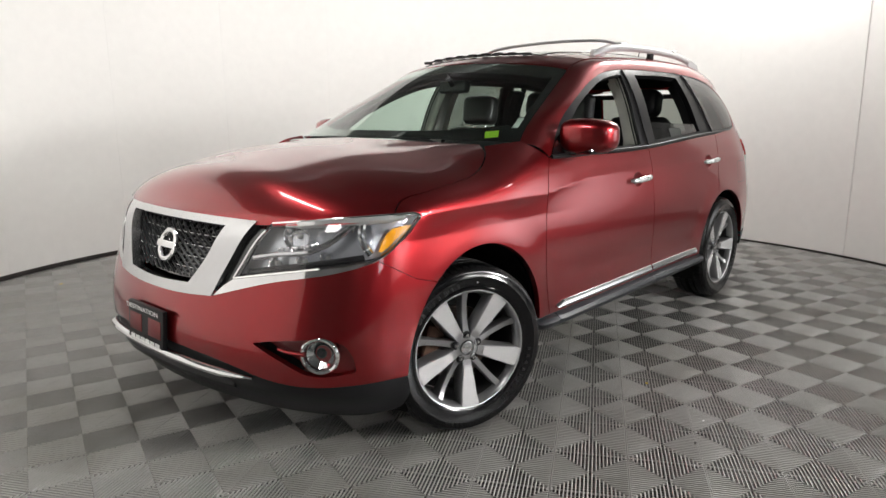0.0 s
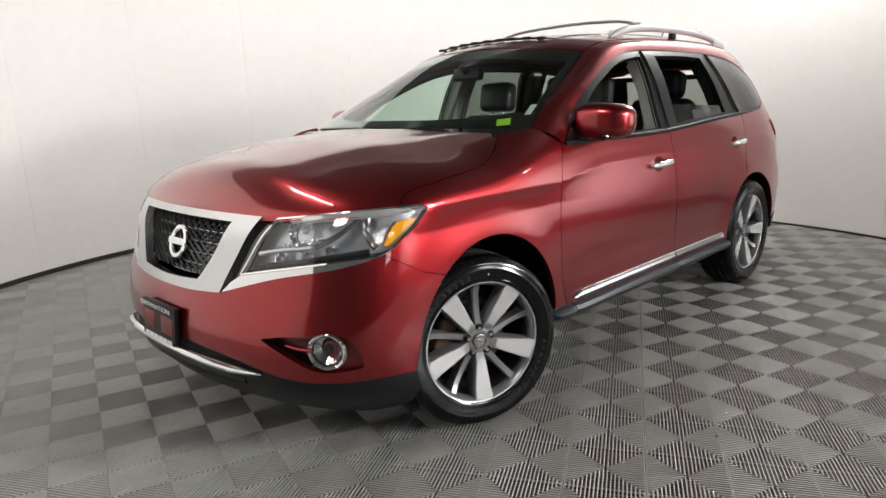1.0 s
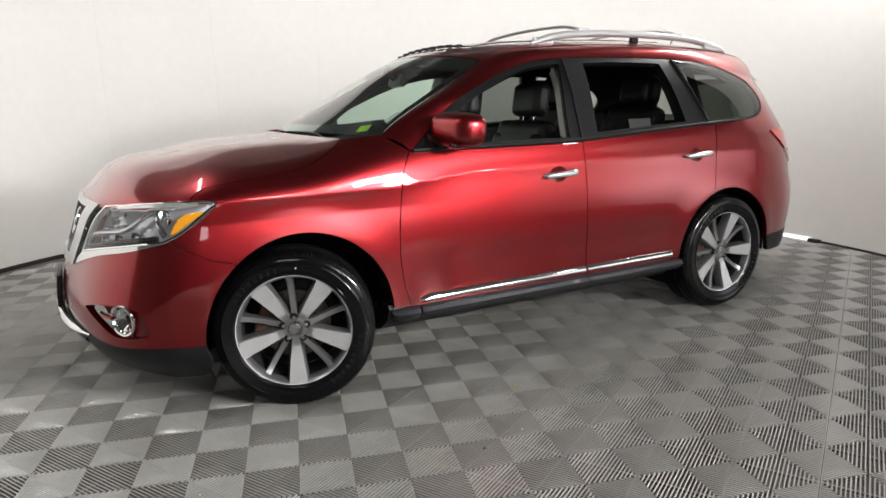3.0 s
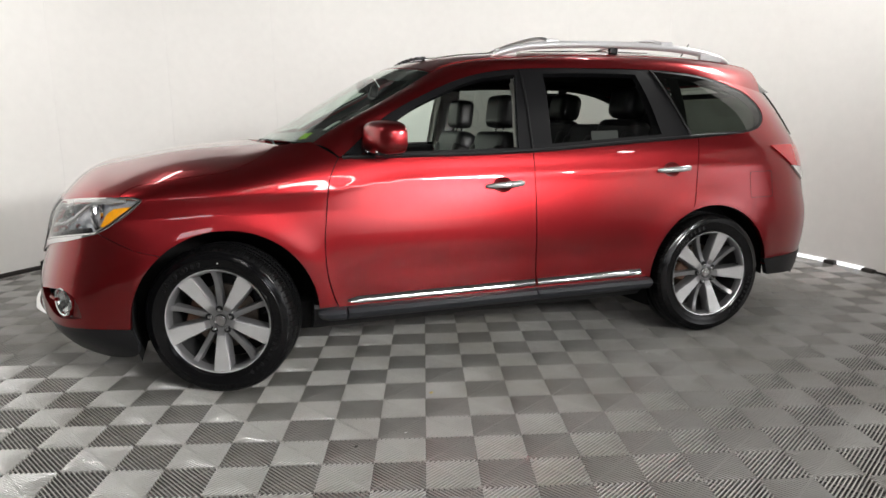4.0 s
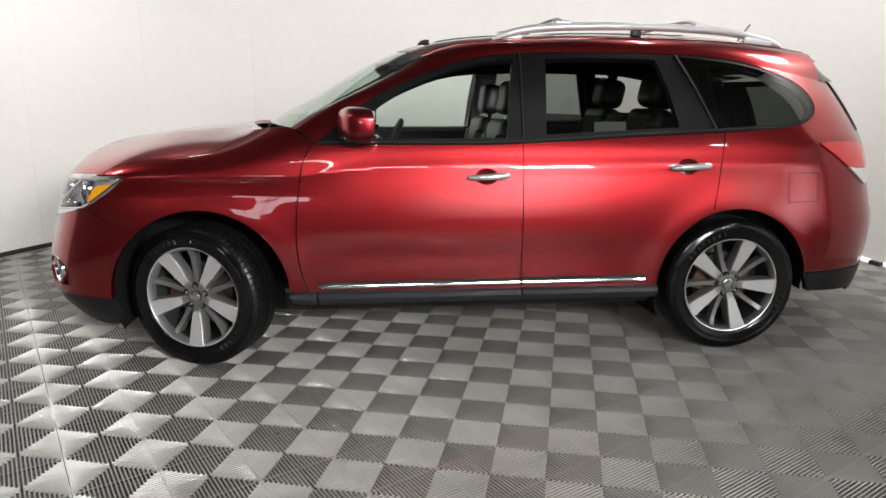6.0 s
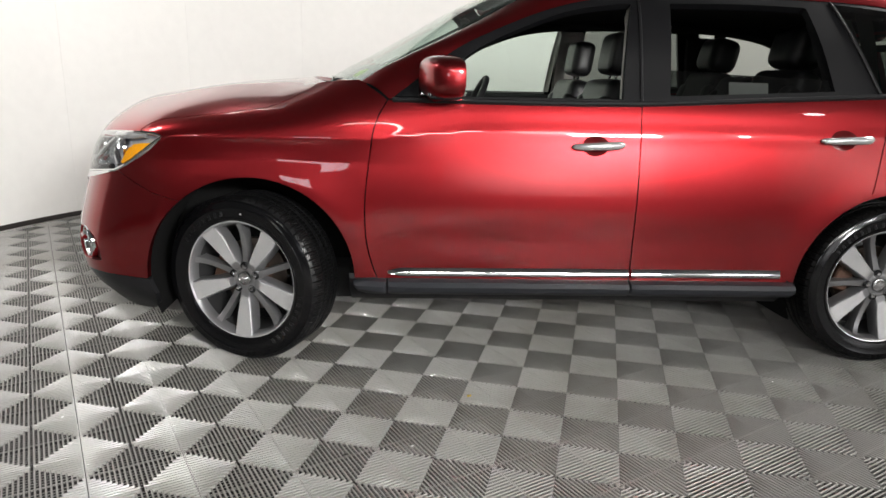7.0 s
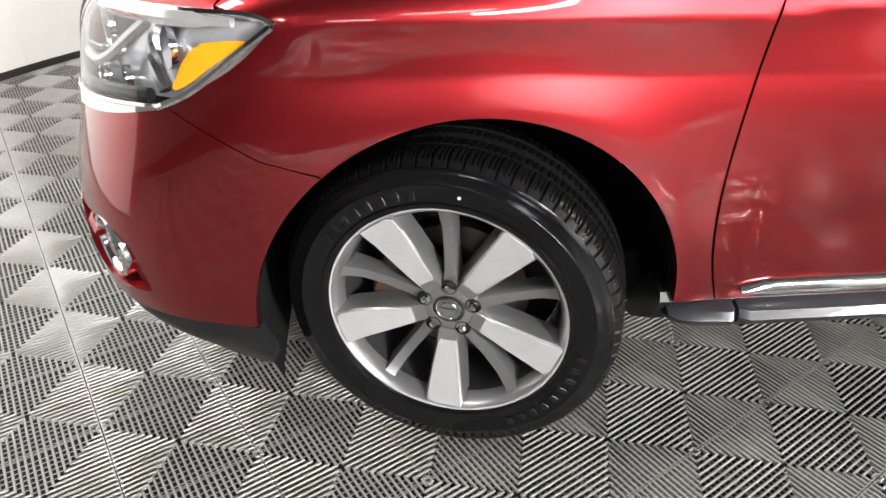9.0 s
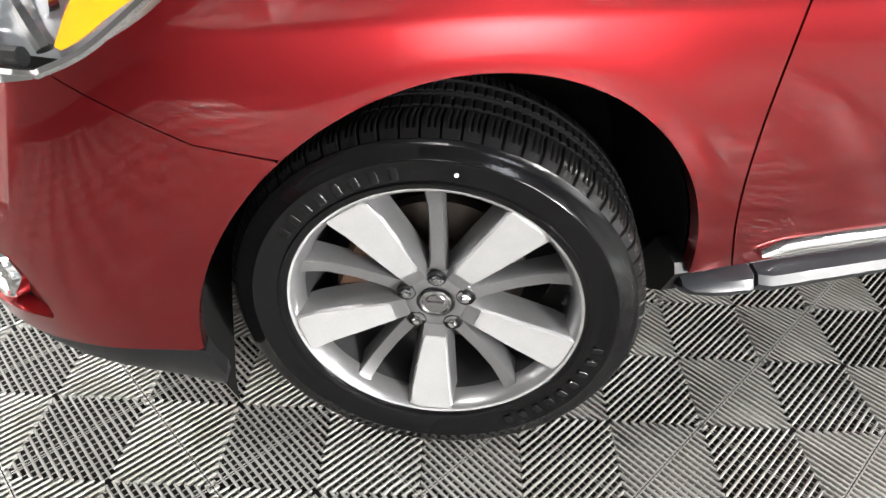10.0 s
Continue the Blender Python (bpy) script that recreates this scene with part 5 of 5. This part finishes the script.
# head lining and inner pillars
skin("head_lining", outline([(x, -float(edge_y(x)) + .015) for x in np.linspace(1.25, 3.5, 30)], [(x, float(edge_y(x)) - .015) for x in np.linspace(3.5, 1.25, 30)]), lambda x, y: on_roof(x, y) + np.stack([0 * x, 0 * x, -.075 + 0 * x], -1), LINER, car, (0, 0, -1), .08, lip=0)
def inner_pillars(flip):
    for name, pts, w in (("b_pillar_trim", ((1.755, 1.16), (1.765, 1.60)), .075), ("c_pillar_trim", ((2.70, 1.20), (2.62, 1.58)), .09)):
        lo, hi = pts
        poly = outline([(lo[0] - w, lo[1]), (lo[0] + w, lo[1]), (hi[0] + w, hi[1]), (hi[0] - w, hi[1])])
        skin(name, poly, on_side, BEIGE if name[0] == "b" else LINER, car, LEFT, .05, lip=.05, lift=-.055, flip=flip)
    zs = np.linspace(.85, 1.47, 20)
    poly = outline([(2.87, .85)], np.stack([tail(zs) - .25, zs], -1), curve([(3.47, 1.485), (3.3, 1.515), (3.06, 1.56), (2.72, 1.60)]), [(2.74, 1.25)])
    hole = outline(curve([(2.80, 1.585), (3.05, 1.542), (3.25, 1.470)]), curve([(3.25, 1.470), (3.33, 1.40), (3.35, 1.345), (3.32, 1.298), (3.26, 1.265)], .012), curve([(3.19, 1.253), (2.95, 1.244), (2.80, 1.236)]))
    skin("quarter_trim", poly, on_side, LINER, car, LEFT, .04, holes=(hole,), lip=0, lift=-.04, flip=flip)
    # inside of the roof side and screen pillar
    p = [on_side(x, z) + (0, .06, -.03) for x, z in dlo_top[2::6]]
    p = [q * (1, -1, 1) for q in p] if flip else p
    for pts in ([(1.684, 1.57), (1.665, 1.45), (1.638, 1.182)],):
        line = np.array(pts)
        at = np.concatenate([[0], np.cumsum(np.hypot(*np.diff(line, axis=0).T))])
        fx, fz = (lambda p: np.interp(p * at[-1], at, line[:, 0])), (lambda p: np.interp(p * at[-1], at, line[:, 1]))
        strip_mesh("pillar_edge_trim", lambda p, q: on_side(fx(p) - .004 + .012 * np.sin(np.pi * q), fz(p)) + np.stack([.02 * q, .022 + .085 * q, 0 * q], -1), BEIGE, car, flip, 12, 5, "light grey pillar edge trim")
    part("roof_side_trim", tube(p, .02, 8), LINER, car)


both(inner_pillars)
# belts by the front seats
for s in (-1, 1):
    part("seat_belt", tube([(1.735, s * .70, 1.50), (1.725, s * .78, 1.20), (1.70, s * .78, .8)], .022, 6, .15), BEIGE, car)

# ---------- litter on the floor ----------
DRY_LEAF = material("dry_leaf", (.42, .30, .05), .7, 0, 0, .3, 60)
GUM = material("dark_grit", (.03, .028, .025), .8, 0, 0, .3, 60)


def scrap(name, x, y, size, mat, label, cat, turn, seed):
    """A thin crumpled scrap lying on the ribs."""
    rnd = random.Random(seed)
    bm = bmesh.new()
    n = 9
    ring = []
    for k in range(n):
        a = 2 * math.pi * k / n
        r = size * (.65 + .5 * rnd.random()) * (1 if k % 2 else .8)
        ring.append((r * math.cos(a), r * .6 * math.sin(a), size * .22 * rnd.random()))
    top = [bm.verts.new((a, b, c + size * .12)) for a, b, c in ring]
    low = [bm.verts.new((a, b, c * .4)) for a, b, c in ring]
    ct, cl = bm.verts.new((0, 0, size * .4)), bm.verts.new((0, 0, 0))
    for k in range(n):
        j = (k + 1) % n
        bm.faces.new((top[k], top[j], ct))
        bm.faces.new((low[j], low[k], cl))
        bm.faces.new((low[k], low[j], top[j], top[k]))
    ob = part(name, bm, mat)
    ob.matrix_basis = pose(x, y, .0005, 0, 0, turn)
    return tagged(ob, label, cat)


scrap("leaf_scrap", .985, -1.30, .014, DRY_LEAF, "small yellow dry leaf scrap on the tiles", "leaf", 30, 1)
scrap("leaf_scrap", -.25, 3.29, .02, DRY_LEAF, "yellowish dry leaf scrap near the booth wall", "leaf", 80, 2)
scrap("grit_lump", .528, -1.732, .011, GUM, "small dark lump of grit on the tiles", "grit", 10, 3)
scrap("grit_lump", .86, -.91, .008, GUM, "tiny dark grit lump beside the car", "grit", 50, 4)
for k, (x, y) in enumerate(((.755, -1.68), (-.541, -1.476), (2.325, -1.159))):
    scrap("paper_fleck", x, y, .006, WHITE, "tiny white paper fleck on the tiles", "paper", 40 * k, 5 + k)

# ---------- tiled floor ----------
TILE_L, TILE_A, TILE_X, TILE_Y = .2914, 28.98, .4865, -1.4331
RIBS = 20


def tile_mesh(caps):
    """One open plastic tile: four wedges of ribs, each square to its own edge, over cross bars."""
    vs, fs = [], []
    L, g = TILE_L, .0013
    pitch = (L - 2 * g) / RIBS
    w = pitch * .43

    def put(p, rot):
        x, y, z = p[0] - L / 2, p[1] - L / 2, p[2]
        for _ in range(rot):
            x, y = -y, x
        vs.append((x, y, z))

    def prism(sec, y0, ends, rot):
        n0 = len(vs)
        for x, z in sec:
            put((x, y0, z), rot)
        for (x, z), e in zip(sec, ends):
            put((x, e, z), rot)
        k = len(sec)
        for j in range(k - 1):
            fs.append((n0 + j, n0 + j + 1, n0 + k + j + 1, n0 + k + j))
        if caps:
            fs.append(tuple(n0 + k + j for j in range(k)))
    for rot in range(4):
        for i in range(RIBS):
            a = g + (i + .5) * pitch
            e = w / 2
            n = e * .28
            sec = [(a - n, -.0125), (a - n, -.0044), (a - e, -.0029), (a - e * .86, -.0011), (a - e * .45, -.0002), (a + e * .45, -.0002), (a + e * .86, -.0011), (a + e, -.0029), (a + n, -.0044), (a + n, -.0125)]
            prism(sec, g, [max(g + .001, min(x, L - x) - .0008) for x, z in sec], rot)
        # bars below the ribs, along the edge
        for k in range(1, 9):
            y = g + k * L / 18
            n0 = len(vs)
            for x, yy, z in ((y, y - .0018, -.0095), (L - y, y - .0018, -.0095), (L - y, y + .0018, -.0095), (y, y + .0018, -.0095)):
                put((x, yy, z), rot)
            fs.append((n0, n0 + 1, n0 + 2, n0 + 3))
        n0 = len(vs)
        for x, yy, z in ((g, g, -.0028), (L - g, g, -.0028), (L - g - .003, g + .003, -.0028), (g + .003, g + .003, -.0028)):
            put((x, yy, z), rot)
        fs.append((n0, n0 + 1, n0 + 2, n0 + 3))
    return vs, fs


tv, tf = tile_mesh(True)
tile_me = bpy.data.meshes.new("floor_tile")
tile_me.from_pydata(tv, [], tf)
tile_me.update()
tile_me.polygons.foreach_set("use_smooth", [True] * len(tile_me.polygons))
tile_me.set_sharp_from_angle(angle=radians(48))
tile_me.materials.append(TILE)
tiled = tagged(new("tiled_floor"), "grey ribbed interlocking plastic floor tiles", "floor", kind="structure")
ca, sa = math.cos(radians(TILE_A)), math.sin(radians(TILE_A))
near, far = [], []
for i in range(-34, 35):
    for j in range(-34, 35):
        x = TILE_X + TILE_L * ((i + .5) * ca - (j + .5) * sa)
        y = TILE_Y + TILE_L * ((i + .5) * sa + (j + .5) * ca)
        r = math.hypot(x - BX, y - BY)
        a = math.degrees(math.atan2(y - BY, x - BX))
        if not (r < BR + .2 or (OPEN0 < a < OPEN1 and y > -5.6 and r < 5.8)):
            continue
        d = math.hypot((x - .5) / 1.3, y + 1.6)
        (near if d < 2.35 else far).append((d, x, y))
near.sort()
far += near[300:]
for d, x, y in near[:300]:
    ob = new("floor_tile", tile_me)
    ob.parent = tiled
    ob.matrix_basis = pose(x, y, 0, 0, 0, TILE_A)
tv, tf = tile_mesh(False)
V = np.array(tv)
V = np.stack([V[:, 0] * ca - V[:, 1] * sa, V[:, 0] * sa + V[:, 1] * ca, V[:, 2]], -1)
av = np.concatenate([V + (x, y, 0) for d, x, y in far])
af = [tuple(q + k * len(V) for q in f) for k in range(len(far)) for f in tf]
me = bpy.data.meshes.new("outer_tiles")
me.from_pydata(av.tolist(), [], af)
me.update()
outer_tiles = mesh_part("outer_tiles", me, TILE, tiled, "further ribbed grey floor tiles", 48)
tagged(outer_tiles, kind="stuff")
